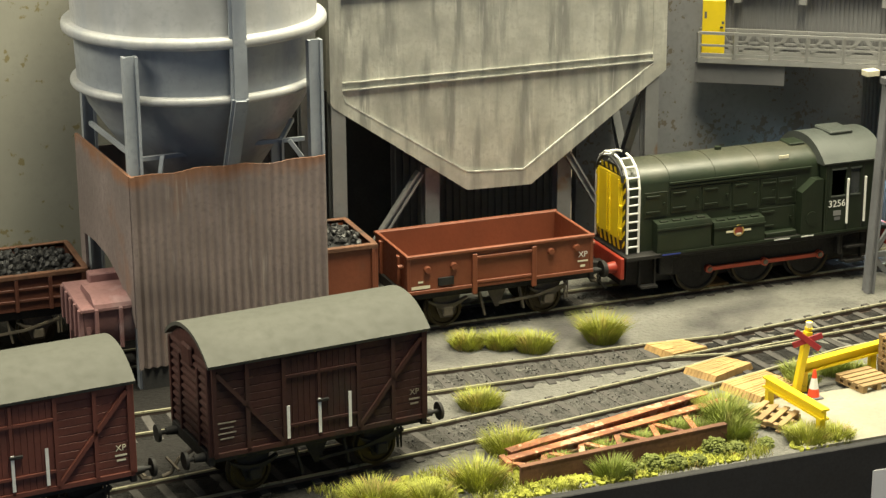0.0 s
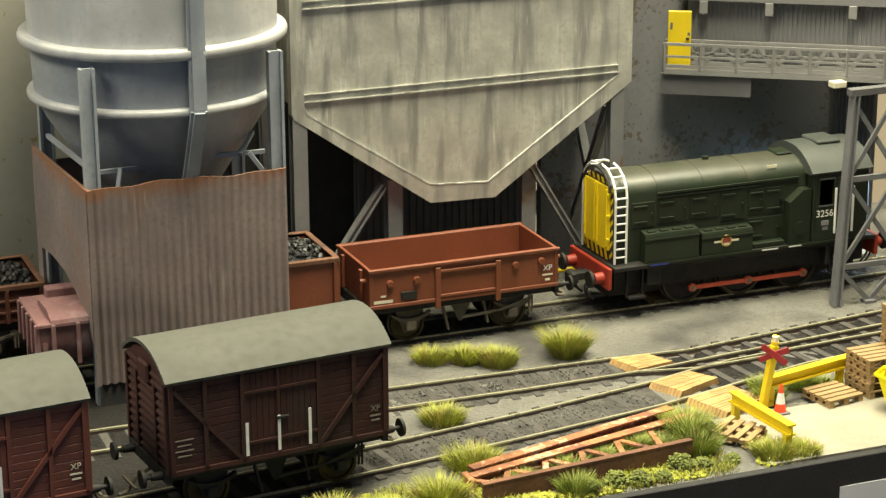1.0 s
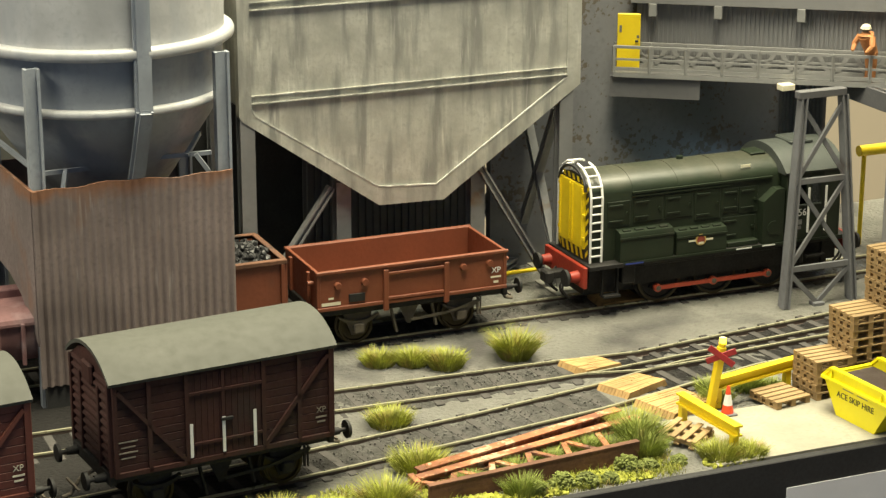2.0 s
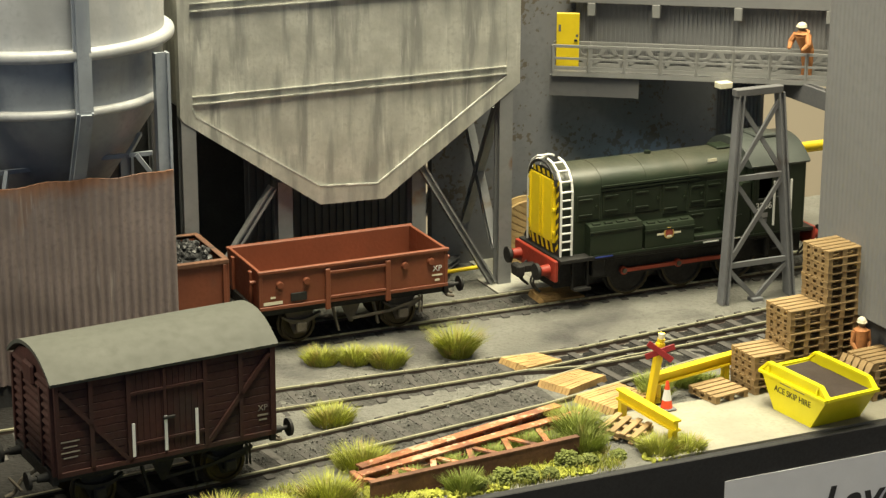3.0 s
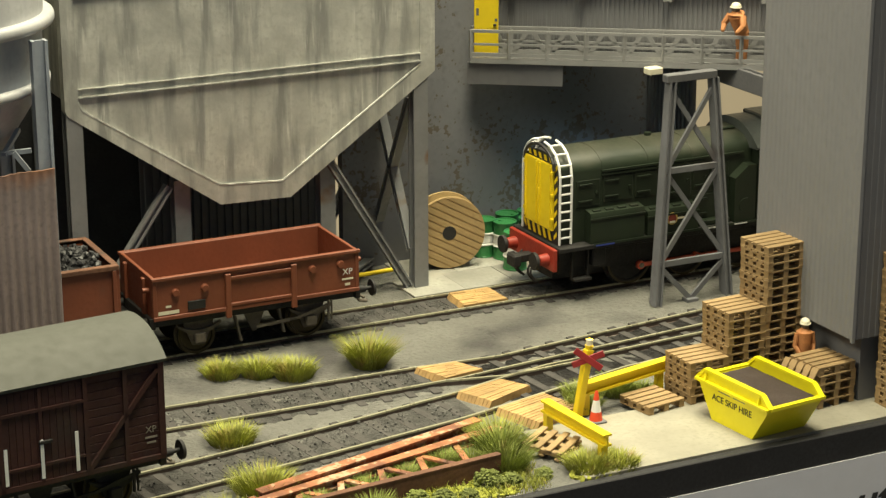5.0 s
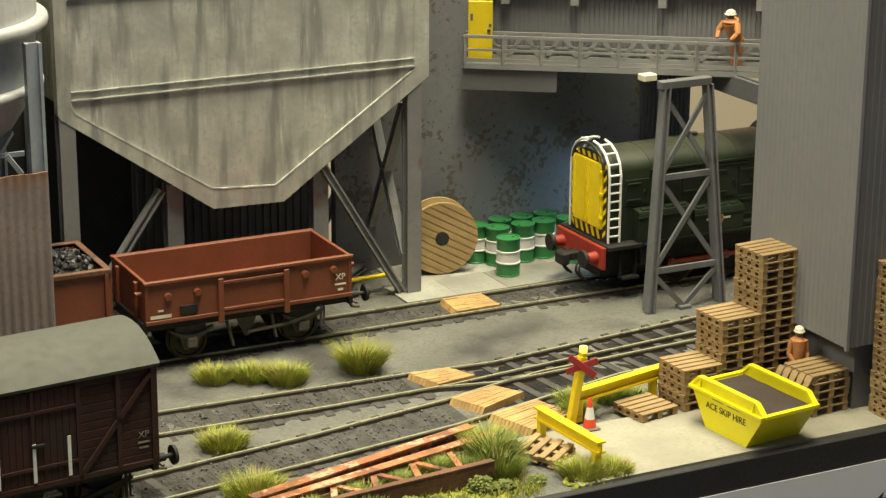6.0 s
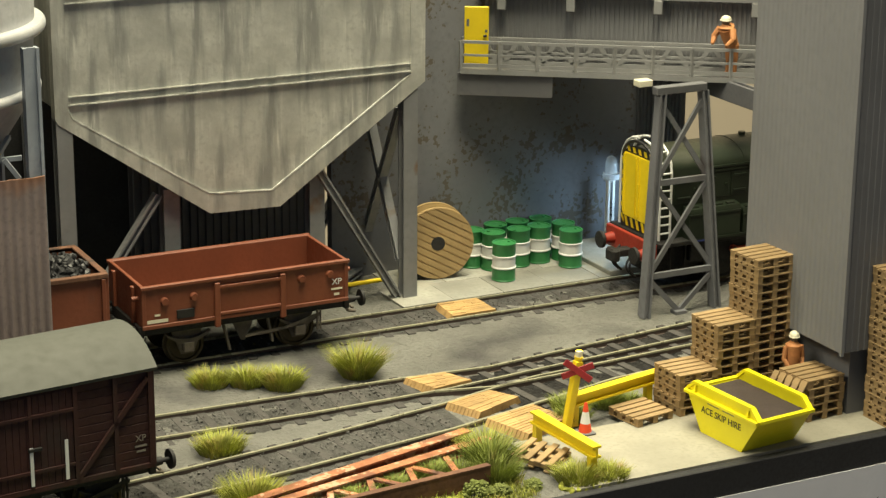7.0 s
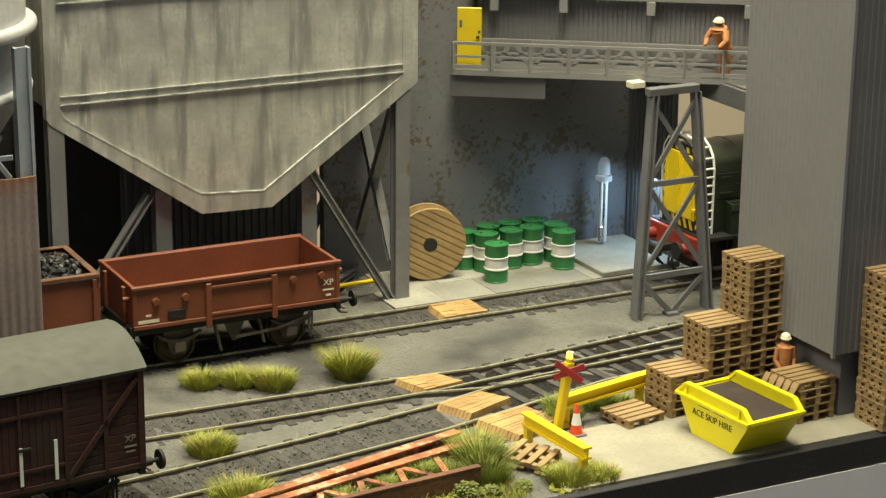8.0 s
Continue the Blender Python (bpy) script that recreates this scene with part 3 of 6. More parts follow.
def silo_tower():
    t = thing("silo_tower", "pale grey silo on legs above rusty iron screens", "silo")
    cx, cy = -4.88, 1.9
    m = Matrix.Translation((cx, cy, 0))
    prof = [(0.75, 3.6), (1.0, 3.9), (2.72, 6.50), (2.96, 7.05), (2.98, 7.12), (3.02, 8.3), (3.04, 8.44)]
    # Vessel and upper shell differ in colour to carry shade below, light above.
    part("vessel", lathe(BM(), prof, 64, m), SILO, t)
    part("upper_shell", lathe(BM(), [(2.6, 8.445), (3.06, 8.45), (3.10, 13.0)], 64, m), SILO_PALE, t, "upper shell, paler in colour for the light from above")
    for r, z, w in ((3.31, 8.50, 0.135), (3.15, 7.08, 0.105)):
        part("ring", lathe(BM(), [(r - 0.4, z - w), (r - 0.06, z - w), (r - 0.02, z - w * 0.75), (r, z - w * 0.35), (r, z + w * 0.35), (r - 0.02, z + w * 0.75), (r - 0.06, z + w), (r - 0.4, z + w * 1.05)], 64, m), SILO_PALE, t)
    bm = BM()
    for a, b, w in (((cx + 0.20, cy - 3.22, 7.0), (cx + 0.20, cy - 3.30, 13), 0.42), ((cx + 0.205, cy - 3.30, 7.2), (cx + 0.08, cy - 2.3, 4.6), 0.40)):
        bar(bm, a, b, w, 0.22, (0, 1, 0))
    bmesh.ops.bevel(bm, geom=bm.edges[:], offset=0.07, segments=2, affect="EDGES")
    part("rib", bm, SILO, t)
    for x, y, top in ((-7.14, -0.58, 8.22), (-2.55, -0.58, 8.26), (-7.35, 3.5, 7.3), (-2.35, 3.6, 7.3)):
        part("leg", ibeam(BM(), (x, y, -0.16), (x, y, top), 0.26, 0.36, 0.07, (1, 0, 0)), SILO, t)
    for p, q in (((-6.9, -0.3, 5.62), (-5.3, 0.2, 5.50)), ((-6.35, -0.2, 5.62), (-6.55, -0.5, 5.0)), ((-4.5, 0.2, 5.6), (-2.8, -0.4, 5.75)), ((-3.4, -0.3, 5.7), (-2.8, 0.6, 6.0)), ((-3.2, -0.4, 5.75), (-2.9, -0.5, 5.3)), ((-7.5, 2.6, 5.9), (-7.0, -0.4, 5.62))):
        part("strut", bar(BM(), p, q, 0.10), SILO, t)
    # corrugated screens, slightly buckled along the upper edge
    bm = BM()
    wavy(bm, -7.27, -2.42, -0.86, 0.45, 5.38)
    for v in bm.verts:
        if v.co.z > 4:
            v.co.z += 0.03 * math.sin(v.co.x * 2.1) + 0.02 * math.sin(v.co.x * 5.3)
    screen = part("front_screen", bm, RUSTY, t, "rusty corrugated iron screen")
    part("angle", bar(BM(), (-7.30, -0.90, 0.45), (-7.30, -0.90, 5.36), 0.10, 0.10, (0, 1, 0)), RUSTY, screen)
    bm = BM()
    arch = [(-0.84, 5.36), (-0.84, 1.5), (-0.3, 2.1), (0.3, 2.55), (1.0, 2.85), (1.9, 3.0), (2.7, 3.0), (2.7, -0.1), (3.05, -0.1), (3.05, 5.56)]
    prism(bm, arch, -7.37, -7.29, "x")
    for v in bm.verts:
        v.co.x -= 0.12 * (v.co.y + 0.84)
    part("side_screen", bm, RUSTY, t, "rusty iron side screen with an arched opening")
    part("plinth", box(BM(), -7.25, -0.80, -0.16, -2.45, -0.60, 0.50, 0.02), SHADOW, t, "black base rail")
    part("back_screen", box(BM(), -7.2, 3.65, 2.6, -2.3, 3.72, 5.0), RUSTY, t)


silo_tower()


# ---- buildings to the right ----
def grey_building():
    t = thing("grey_building", "plain grey sheet-clad building on a dark plinth", "building")
    part("wall", corrugated(BM(), (13.23, -5.57), (13.23, -9.44), 1.55, 17, 0.17, 0.005, 0.08), SHEET, t)
    # Same cladding as the side; the front's shade is put into a darker colour.
    part("wall", corrugated(BM(), (13.26, -9.44), (23, -9.44), 1.55, 17, 0.17, 0.014, 0.08), SHEET_DARK, t, "ribbed front cladding, darker in colour to carry its shade")
    part("core", box(BM(), 13.31, -9.36, 1.55, 23, -5.6, 17), SHEET, t)
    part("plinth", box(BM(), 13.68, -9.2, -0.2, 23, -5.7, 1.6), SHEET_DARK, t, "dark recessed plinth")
    part("corner_strip", bar(BM(), (13.22, -9.47, 1.5), (13.22, -9.47, 17), 0.08, 0.08, (0, 1, 0)), SHEET, t)


grey_building()

WA, WB = Vector((10.75, 4.55)), Vector((17.6, -0.10))
WD = (WB - WA).normalized()
WN = Vector((-WD.y, WD.x))  # away from the viewer


def along(d, off=0.0):
    p = WA + WD * d + WN * off
    return p.x, p.y


def walkway():
    t = thing("walkway", "grey steel walkway bridge with lattice railings", "walkway")
    n = (WB - WA).length
    Z = 5.59
    bm = BM()
    prism(bm, [along(0), along(n), along(n, 0.66), along(0, 0.66)], Z - 0.14, Z, "z")
    part("deck", bm, RAILGREY, t)
    for off in (0.03, 0.60):
        rail = part("railing", bar(BM(), (*along(0, off), Z + 0.74), (*along(n, off), Z + 0.74), 0.07, 0.08), RAILGREY, t)
        part("mid_rail", bar(bar(BM(), (*along(0, off), Z + 0.38), (*along(n, off), Z + 0.38), 0.05, 0.06), (*along(0, off), Z + 0.10), (*along(n, off), Z + 0.10), 0.05, 0.10), RAILGREY, rail)
        k = 8
        for i in range(k + 1):
            d = n * i / k
            part("post", bar(BM(), (*along(d, off), Z), (*along(d, off), Z + 0.76), 0.08, 0.08), RAILGREY, rail)
            if i < k and off > 0.5:
                e = n / k
                part("lattice", bar(bar(BM(), (*along(d + 0.1 * e, off), Z + 0.1), (*along(d + 0.45 * e, off), Z + 0.7), 0.05, 0.11), (*along(d + 0.9 * e, off), Z + 0.1), (*along(d + 0.55 * e, off), Z + 0.7), 0.05, 0.11), RAILGREY, rail)
    bm = BM()
    prism(bm, [along(-0.1, 0.1), along(2.5, 0.1), along(2.5, 0.25), along(-0.1, 0.25)], Z - 0.74, Z - 0.14, "z")
    part("bracket", bm, SHEET_DARK, t)
    part("packing_block", box(BM(), 14.50, 1.42, 5.34, 14.92, 1.75, 5.52, 0.02), CREAM, t, "cream timber packing block")


walkway()


def gallery():
    """The clad conveyor gallery that the walkway runs along."""
    t = thing("conveyor_gallery", "grey corrugated conveyor gallery above the walkway", "gallery")
    n = (WB - WA).length
    part("wall", corrugated(BM(), along(0.55, 0.85), along(n + 3, 0.85), 5.5, 7.52, 0.13, 0.022), SHEET, t)
    bm = BM()
    prism(bm, [along(0.4, 0.55), along(n + 3, 0.55), along(n + 3, 2.6), along(0.4, 2.6)], 7.52, 7.9, "z")
    part("roof_slab", bm, SHEET, t)
    for d in (1.03, 2.9, 5.25, 7.85):
        part("bracket", box(BM(), -0.12, -0.14, 7.13, 0.12, 0.16, 7.52, 0.02), RAILGREY, t, m=at(*along(d, 0.68), 0, 0, 0, math.degrees(math.atan2(WD.y, WD.x))))
    part("upper_wall", corrugated(BM(), along(0.4, 0.6), along(n + 3, 0.6), 7.9, 13, 0.17, 0.04), SHEET, t)


gallery()


def yellow_door():
    t = thing("door", "bright yellow steel door standing ajar with worn patches", "door", at(*along(0.05, 0.40), 5.61, 0, 0, -30))
    part("leaf", box(BM(), 0.0, -0.05, 0.0, 0.66, 0.05, 1.62, 0.015), YELLOW, t)
    part("handle", box(BM(), 0.52, -0.11, 0.80, 0.61, -0.05, 0.86, 0.01), INK, t)
    part("worn_patch", box(BM(), 0.06, -0.058, 1.08, 0.13, -0.052, 1.28), SHEET_DARK, t)
    part("worn_patch", box(BM(), 0.56, -0.058, 0.92, 0.63, -0.052, 1.0), SHEET_DARK, t)


yellow_door()


def trestle():
    t = thing("trestle_tower", "grey steel trestle tower carrying the walkway", "trestle")
    bl, br, tl, tr_ = (13.26, -1.2, -0.14), (15.45, -1.2, -0.14), (13.82, -0.72, 5.71), (15.10, -0.72, 5.67)

    def leg_pt(a, b, z):
        f = (z - a[2]) / (b[2] - a[2])
        return Vector(lerp(a, b, f))
    for dy in (0.0, 0.22):
        o = Vector((0.06 * (dy > 0), dy, 0))
        for a, b in ((bl, tl), (br, tr_)):
            part("leg", bar(BM(), Vector(a) + o, Vector(b) + o * 0.6, 0.20, 0.16, (0, 1, 0)) if dy else ibeam(BM(), Vector(a), Vector(b), 0.24, 0.20, 0.05, (1, 0, 0)), TRESTLE, t)
    part("cap", box(BM(), 13.62, -0.84, 5.67, 15.14, -0.58, 5.88, 0.02), BEAMGREY, t)
    for z in (3.38, 0.95):
        part("crossbar", bar(BM(), leg_pt(bl, tl, z), leg_pt(br, tr_, z), 0.10, 0.15), TRESTLE, t)
    for z0, z1 in ((0.95, 3.38), (3.38, 5.5)):
        part("brace", bar(BM(), leg_pt(bl, tl, z0), leg_pt(br, tr_, z1), 0.07, 0.13), TRESTLE, t)
        part("brace", bar(BM(), leg_pt(br, tr_, z0) + Vector((0, 0.06, 0)), leg_pt(bl, tl, z1) + Vector((0, 0.06, 0)), 0.07, 0.13), TRESTLE, t)
    for a, b in ((bl, tl), (br, tr_)):
        part("brace", bar(BM(), leg_pt(a, b, 0.9), (14.32, -1.15, -0.1), 0.07, 0.13), TRESTLE, t)
    part("foot", box(BM(), 14.15, -1.3, -0.2, 14.5, -1.0, -0.06, 0.02), TRESTLE, t)


trestle()


# ---- rolling stock ----
def wheel_mesh(r, n=28):
    """A spoked-look disc wheel lying on the y axis: tread, flange, hub."""
    bm = BM()
    m = Matrix.Rotation(math.pi / 2, 4, "X")
    lathe(bm, [(0.10, -0.10), (0.10, 0.03), (0.14, 0.05), (r * 0.82, 0.03), (r * 0.86, 0.08), (r, 0.08), (r, -0.06), (r + 0.05, -0.08), (r + 0.05, -0.12), (r * 0.8, -0.12)], n, m)
    return bm


def underframe(t, length, axles, half=1.0, dirt=None):
    """Solebars, headstocks, axleguards, springs, wheels, brake gear, buffers and couplings under a wagon centred at the origin."""
    gear = dirt or DIRTY
    a = length / 2
    for s in (-1, 1):
        part("solebar", box(BM(), -a, s * half - 0.06, 0.92, a, s * half + 0.06, 1.18, 0.01), CHASSIS, t)
        part("headstock", box(BM(), s * a - 0.07, -1.15, 0.90, s * a + 0.07, 1.15, 1.18, 0.01), CHASSIS, t)
        for b in (-0.87, 0.87):
            bm = BM()
            tube(bm, (s * a, b, 1.03), (s * (a + 0.32), b, 1.03), 0.115, 0.085)
            tube(bm, (s * (a + 0.30), b, 1.03), (s * (a + 0.50), b, 1.03), 0.05)
            tube(bm, (s * (a + 0.48), b, 1.03), (s * (a + 0.55), b, 1.03), 0.21, 0.20, 16)
            part("buffer", bm, CHASSIS, t)
        bm = BM()
        pts = [Vector((s * (a + 0.02), 0, 0.86)), Vector((s * (a + 0.35), 0, 0.72)), Vector((s * (a + 0.55), 0, 0.42)), Vector((s * (a + 0.75), 0, 0.38))]
        for p, q in zip(pts, pts[1:]):
            tube(bm, p, q, 0.045, n=8)
        bar(bm, (s * (a + 0.5), -0.4, 0.62), (s * (a + 0.5), 0.4, 0.62), 0.05)
        part("coupling", bm, DIRTY, t)
    wm = mesh_of(wheel_mesh(0.475), WHEEL)
    for x in axles:
        for s in (-1, 1):
            part("wheel", wm, None, t, m=at(x, s * 0.70, 0.475, 0, 0, 0 if s < 0 else 180))
            bm = BM()
            prism(bm, [(x - 0.42, 0.95), (x - 0.16, 0.28), (x + 0.16, 0.28), (x + 0.42, 0.95)], s * 0.90 - 0.025, s * 0.90 + 0.025, "y")
            part("axleguard", bm, gear, t)
            bm = BM()
            box(bm, x - 0.14, s * 0.97 - 0.12, 0.36, x + 0.14, s * 0.97 + 0.12, 0.62, 0.03)
            part("axlebox", bm, gear, t)
            us = [-1 + j / 4 for j in range(9)]
            upper = [(x + 0.55 * u, 0.69 + 0.16 * u * u) for u in us]
            lower = [(x + 0.55 * u, 0.64 + 0.16 * u * u - 0.10 * (1 - abs(u))) for u in us[::-1]]
            bm = prism(BM(), upper + lower, s * 0.98 - 0.06, s * 0.98 + 0.06, "y")
            part("spring", bm, gear, t)
        part("axle", tube(BM(), (x, -0.75, 0.475), (x, 0.75, 0.475), 0.07), CHASSIS, t)
    for s in (-1, 1):
        bm = BM()
        prism(bm, [(-0.30, 0.95), (-0.05, 0.40), (0.05, 0.40), (0.30, 0.95)], s * 0.86, s * 0.90, "y")
        part("brake_hanger", bm, gear, t)
        bm = BM()
        bar(bm, (-0.55, s * 1.0, 0.92), (-0.40, s * 1.0, 0.25), 0.05, 0.14, (0, 1, 0))
        bar(bm, (0.60, s * 1.0, 0.92), (0.72, s * 1.0, 0.30), 0.05, 0.14, (0, 1, 0))
        part("brake_shoe_hanger", bm, gear, t)
        bm = BM()
        bar(bm, (0.0, s * 1.06, 0.55), (1.05, s * 1.08, 0.62), 0.04, 0.07)
        bar(bm, (1.05, s * 1.08, 0.62), (1.95, s * 1.10, 0.86), 0.04, 0.07)
        part("brake_lever", bm, gear, t)
        part("lever_guard", bar(bar(BM(), (1.9, s * 1.08, 0.95), (1.9, s * 1.08, 0.45), 0.05, 0.05), (1.98, s * 1.08, 0.95), (1.98, s * 1.08, 0.45), 0.03, 0.05), gear, t)
    part("floor_frame", box(BM(), -a + 0.05, -0.9, 0.98, a - 0.05, 0.9, 1.16), CHASSIS, t)


def bars_of_writing(t, x, y, z, rows, w, h=0.06, material=None, gap=0.10):
    for i in range(rows):
        ww = w * (1 - 0.25 * (i % 2))
        part("writing", box(BM(), x - ww / 2, y - 0.006, z - i * gap - h, x + ww / 2, y, z - i * gap), material or CREAM, t)


def open_wagon():
    t = thing("open_wagon", "empty bauxite-brown steel open wagon on rails", "wagon", at(2.66, 1.21, 0))
    a, b, z0, z1, th = 2.665, 1.21, 1.18, 2.19, 0.09
    part("floor", box(BM(), -a + th, -b + th, z0, a - th, b - th, z0 + 0.1), BAUXITE, t)
    for s in (-1, 1):
        side = part("side", box(BM(), -a, s * b - (th if s > 0 else 0), z0, a, s * b + (th if s < 0 else 0), z1, 0.012), BAUXITE, t)
        part("end", box(BM(), s * a - (th if s > 0 else 0), -b + th, z0, s * a + (th if s < 0 else 0), b - th, z1, 0.012), BAUXITE, t)
        y = s * b
        part("top_rail", box(BM(), -a - 0.03, y - 0.05 + s * 0.02, z1 - 0.07, a + 0.03, y + 0.05 + s * 0.02, z1 + 0.012, 0.012), BAUXITE, side)
        for x in (-0.78, 0.92):
            part("door_strap", box(BM(), x - 0.07, min(y, y + s * 0.09), z0 - 0.22, x + 0.07, max(y, y + s * 0.09), z1 - 0.12, 0.015), BAUXITE, side)
        for z in (z0 + 0.10, z1 - 0.24):
            part("door_bar", box(BM(), -0.78, min(y, y + s * 0.07), z - 0.04, 0.92, max(y, y + s * 0.07), z + 0.04, 0.012), BAUXITE, side)
        part("bottom_rail", box(BM(), -a, min(y, y + s * 0.05), z0 - 0.05, a, max(y, y + s * 0.05), z0 + 0.05, 0.012), BAUXITE, side)
        for x, z in ((-2.1, 1.78), (-1.36, 1.80), (1.42, 1.86), (2.17, 1.88)):
            bm = BM()
            tube(bm, (x, y, z), (x, y + s * 0.09, z), 0.105, 0.08, 14)
            part("boss", bm, BAUXITE, side)
        for k, x in enumerate((-a + 0.05, a - 0.05)):
            part("corner_angle", box(BM(), x - 0.05, min(y, y + s * 0.03), z0, x + 0.05, max(y, y + s * 0.03), z1 - 0.05, 0.008), BAUXITE, side)
        part("end_rib", box(BM(), min(s * a, s * (a + 0.09)), -0.75, z0, max(s * a, s * (a + 0.09)), -0.62, z1 - 0.1, 0.015), BAUXITE, t)
        part("end_rib", box(BM(), min(s * a, s * (a + 0.09)), 0.62, z0, max(s * a, s * (a + 0.09)), 0.75, z1 - 0.1, 0.015), BAUXITE, t)
        part("end_lamp_iron", tube(BM(), (s * a, -0.95, 1.85), (s * (a + 0.16), -0.95, 1.85), 0.06), BAUXITE, t)
    part("label_plate", box(BM(), -1.80, -b - 0.05, 1.30, -1.36, -b, 1.52, 0.01), CHASSIS, t, "black plate")
    text("lettering", "XP", 0.22, WHITE, t, at(2.36, -b - 0.02, 1.66, 90, 0, 0))
    bars_of_writing(t, 2.36, -b - 0.01, 1.50, 1, 0.30, 0.045)
    bars_of_writing(t, 2.36, -b - 0.01, 1.37, 1, 0.14, 0.06)
    bars_of_writing(t, -2.28, -b - 0.01, 1.35, 1, 0.52, 0.085)
    bars_of_writing(t, -2.28, -b - 0.01, 1.48, 1, 0.14, 0.05)
    underframe(t, 5.33, (-1.45, 1.45))


open_wagon()


def covered_van(m, body, label, letters):
    t = thing("covered_van", label, "van", m, group="covered vans")
    a, b, z0, z1 = 2.52, 1.20, 1.12, 3.17
    n = 11
    for s in (-1, 1):
        side = part("side", box(BM(), -a, min(s * b, s * (b - 0.08)), z0, a, max(s * b, s * (b - 0.08)), z1, 0.01), body, t)
        y = s * b
        # planks lie proud of the grooves between them
        for i in range(n):
            zz = z0 + 0.06 + (z1 - z0 - 0.06) * i / n
            part("plank", box(BM(), -a + 0.02, min(y, y + s * 0.014), zz, -0.86, max(y, y + s * 0.014), zz + 0.162, 0.006), body, side)
            part("plank", box(BM(), 0.86, min(y, y + s * 0.014), zz, a - 0.02, max(y, y + s * 0.014), zz + 0.162, 0.006), body, side)
        door = part("door", box(BM(), -0.84, min(y, y + s * 0.03), z0 + 0.02, 0.84, max(y, y + s * 0.03), z1 - 0.05, 0.01), body, side)
        for i in range(12):
            x = -0.83 + 0.139 * i
            part("door_board", box(BM(), x, min(y, y + s * 0.045), z0 + 0.05, x + 0.128, max(y, y + s * 0.045), z1 - 0.08, 0.006), body, door)
        o = y + s * 0.05

        def strap(p, q, w=0.09):
            part("strap", bar(BM(), (p[0], o, p[1]), (q[0], o, q[1]), w, 0.06, (0, 1, 0)), body, side)
        for x in (-1.72, -0.88, 0.88, 1.72, -a + 0.05, a - 0.05):
            strap((x, z0), (x, z1 - 0.03))
        strap((-a + 0.1, z1 - 0.15), (-0.92, z0 + 0.1))
        strap((a - 0.1, z1 - 0.15), (0.92, z0 + 0.1))
        strap((-0.06, z0 + 0.05), (-0.06, z1 - 0.05), 0.07)
        strap((-a, z0 + 0.04), (a, z0 + 0.04), 0.10)
        for z in (1.54, 2.68):
            part("door_hinge", bar(BM(), (-0.84, o + s * 0.01, z), (0.84, o + s * 0.01, z), 0.06, 0.05, (0, 1, 0)), body, door)
        part("door_latch", box(BM(), -0.12, min(o, o + s * 0.06), 1.97, 0.16, max(o, o + s * 0.06), 2.04, 0.01), CHASSIS, door)
        for x, zt in ((-0.80, 2.02), (-0.06, 2.06), (0.66, 2.09)):
            part("white_mark", bar(BM(), (x, o + s * 0.034, 1.26), (x, o + s * 0.034, zt), 0.07, 0.012, (0, 1, 0)), WHITE, side, "chalky white upright mark")
        text("lettering", "XP", 0.19, letters, side, at(2.25 if s < 0 else -2.25, y + s * 0.03, 1.76, 90, 0, 0 if s < 0 else 180))
        xx = 2.25 if s < 0 else -2.25
        bars_of_writing(t, xx, y + s * 0.024 + (0.006 if s > 0 else 0), 1.62, 2, 0.26, 0.04, letters, gap=0.11)
        bars_of_writing(t, -2.2 if s < 0 else 2.2, y + s * 0.024 + (0.006 if s > 0 else 0), 1.89, 4, 0.42, 0.03, FADED, gap=0.12)
        # ribbed steel end
        x = s * a
        end = part("end", prism(BM(), [(-b + 0.02, z0), (b - 0.02, z0), (b - 0.02, z1), (b * 0.6, z1 + 0.30), (0, z1 + 0.42), (-b * 0.6, z1 + 0.30), (-b + 0.02, z1)], min(x, x - s * 0.08), max(x, x - s * 0.08), "x"), body, t)
        for i in range(11):
            zz = z0 + 0.16 + 0.185 * i
            part("rib", tube(BM(), (x, -b + 0.08, zz), (x, b - 0.08, zz), 0.055, n=8), body, end)
        part("end_vent", box(BM(), min(x, x + s * 0.12), -0.28, 2.87, max(x, x + s * 0.12), 0.28, 3.34, 0.05), body, end)
        for yy in (-0.55, 0.55, -b + 0.06, b - 0.06):
            part("stanchion", box(BM(), min(x, x + s * 0.08), yy - 0.05, z0, max(x, x + s * 0.08), yy + 0.05, z1 - 0.2 if abs(yy) < 1 else z1, 0.01), body, end)
    # arched roof with a rolled edge
    outer, inner = [], []
    for i in range(17):
        u = -1 + i / 8
        outer.append((u * (b + 0.13), z1 + 0.06 + 0.52 * (1 - abs(u) ** 2.2)))
        inner.append((u * (b + 0.11), z1 - 0.01 + 0.50 * (1 - abs(u) ** 2.2)))
    part("roof", prism(BM(), outer + inner[::-1], -a - 0.09, a + 0.09, "x"), ROOF, t, "grey arched roof")
    underframe(t, 5.06, (-1.52, 1.52), 1.0, CHASSIS)
    return t


VA = 5.8
covered_van(at(-5.12, -6.93, 0, 0, 0, VA), VANBROWN, "dark weathered brown covered goods van with grey roof", FADED)
covered_van(at(-11.90, -7.61, 0, 0, 0, VA), VANRED, "cleaner red-brown covered goods van with grey roof", CREAM)


def lump_mesh(r, seed):
    rnd = random.Random(seed)
    bm = BM()
    bmesh.ops.create_icosphere(bm, subdivisions=1, radius=r)
    for v in bm.verts:
        v.co *= rnd.uniform(0.65, 1.2)
        v.co.z *= 0.8
    return bm


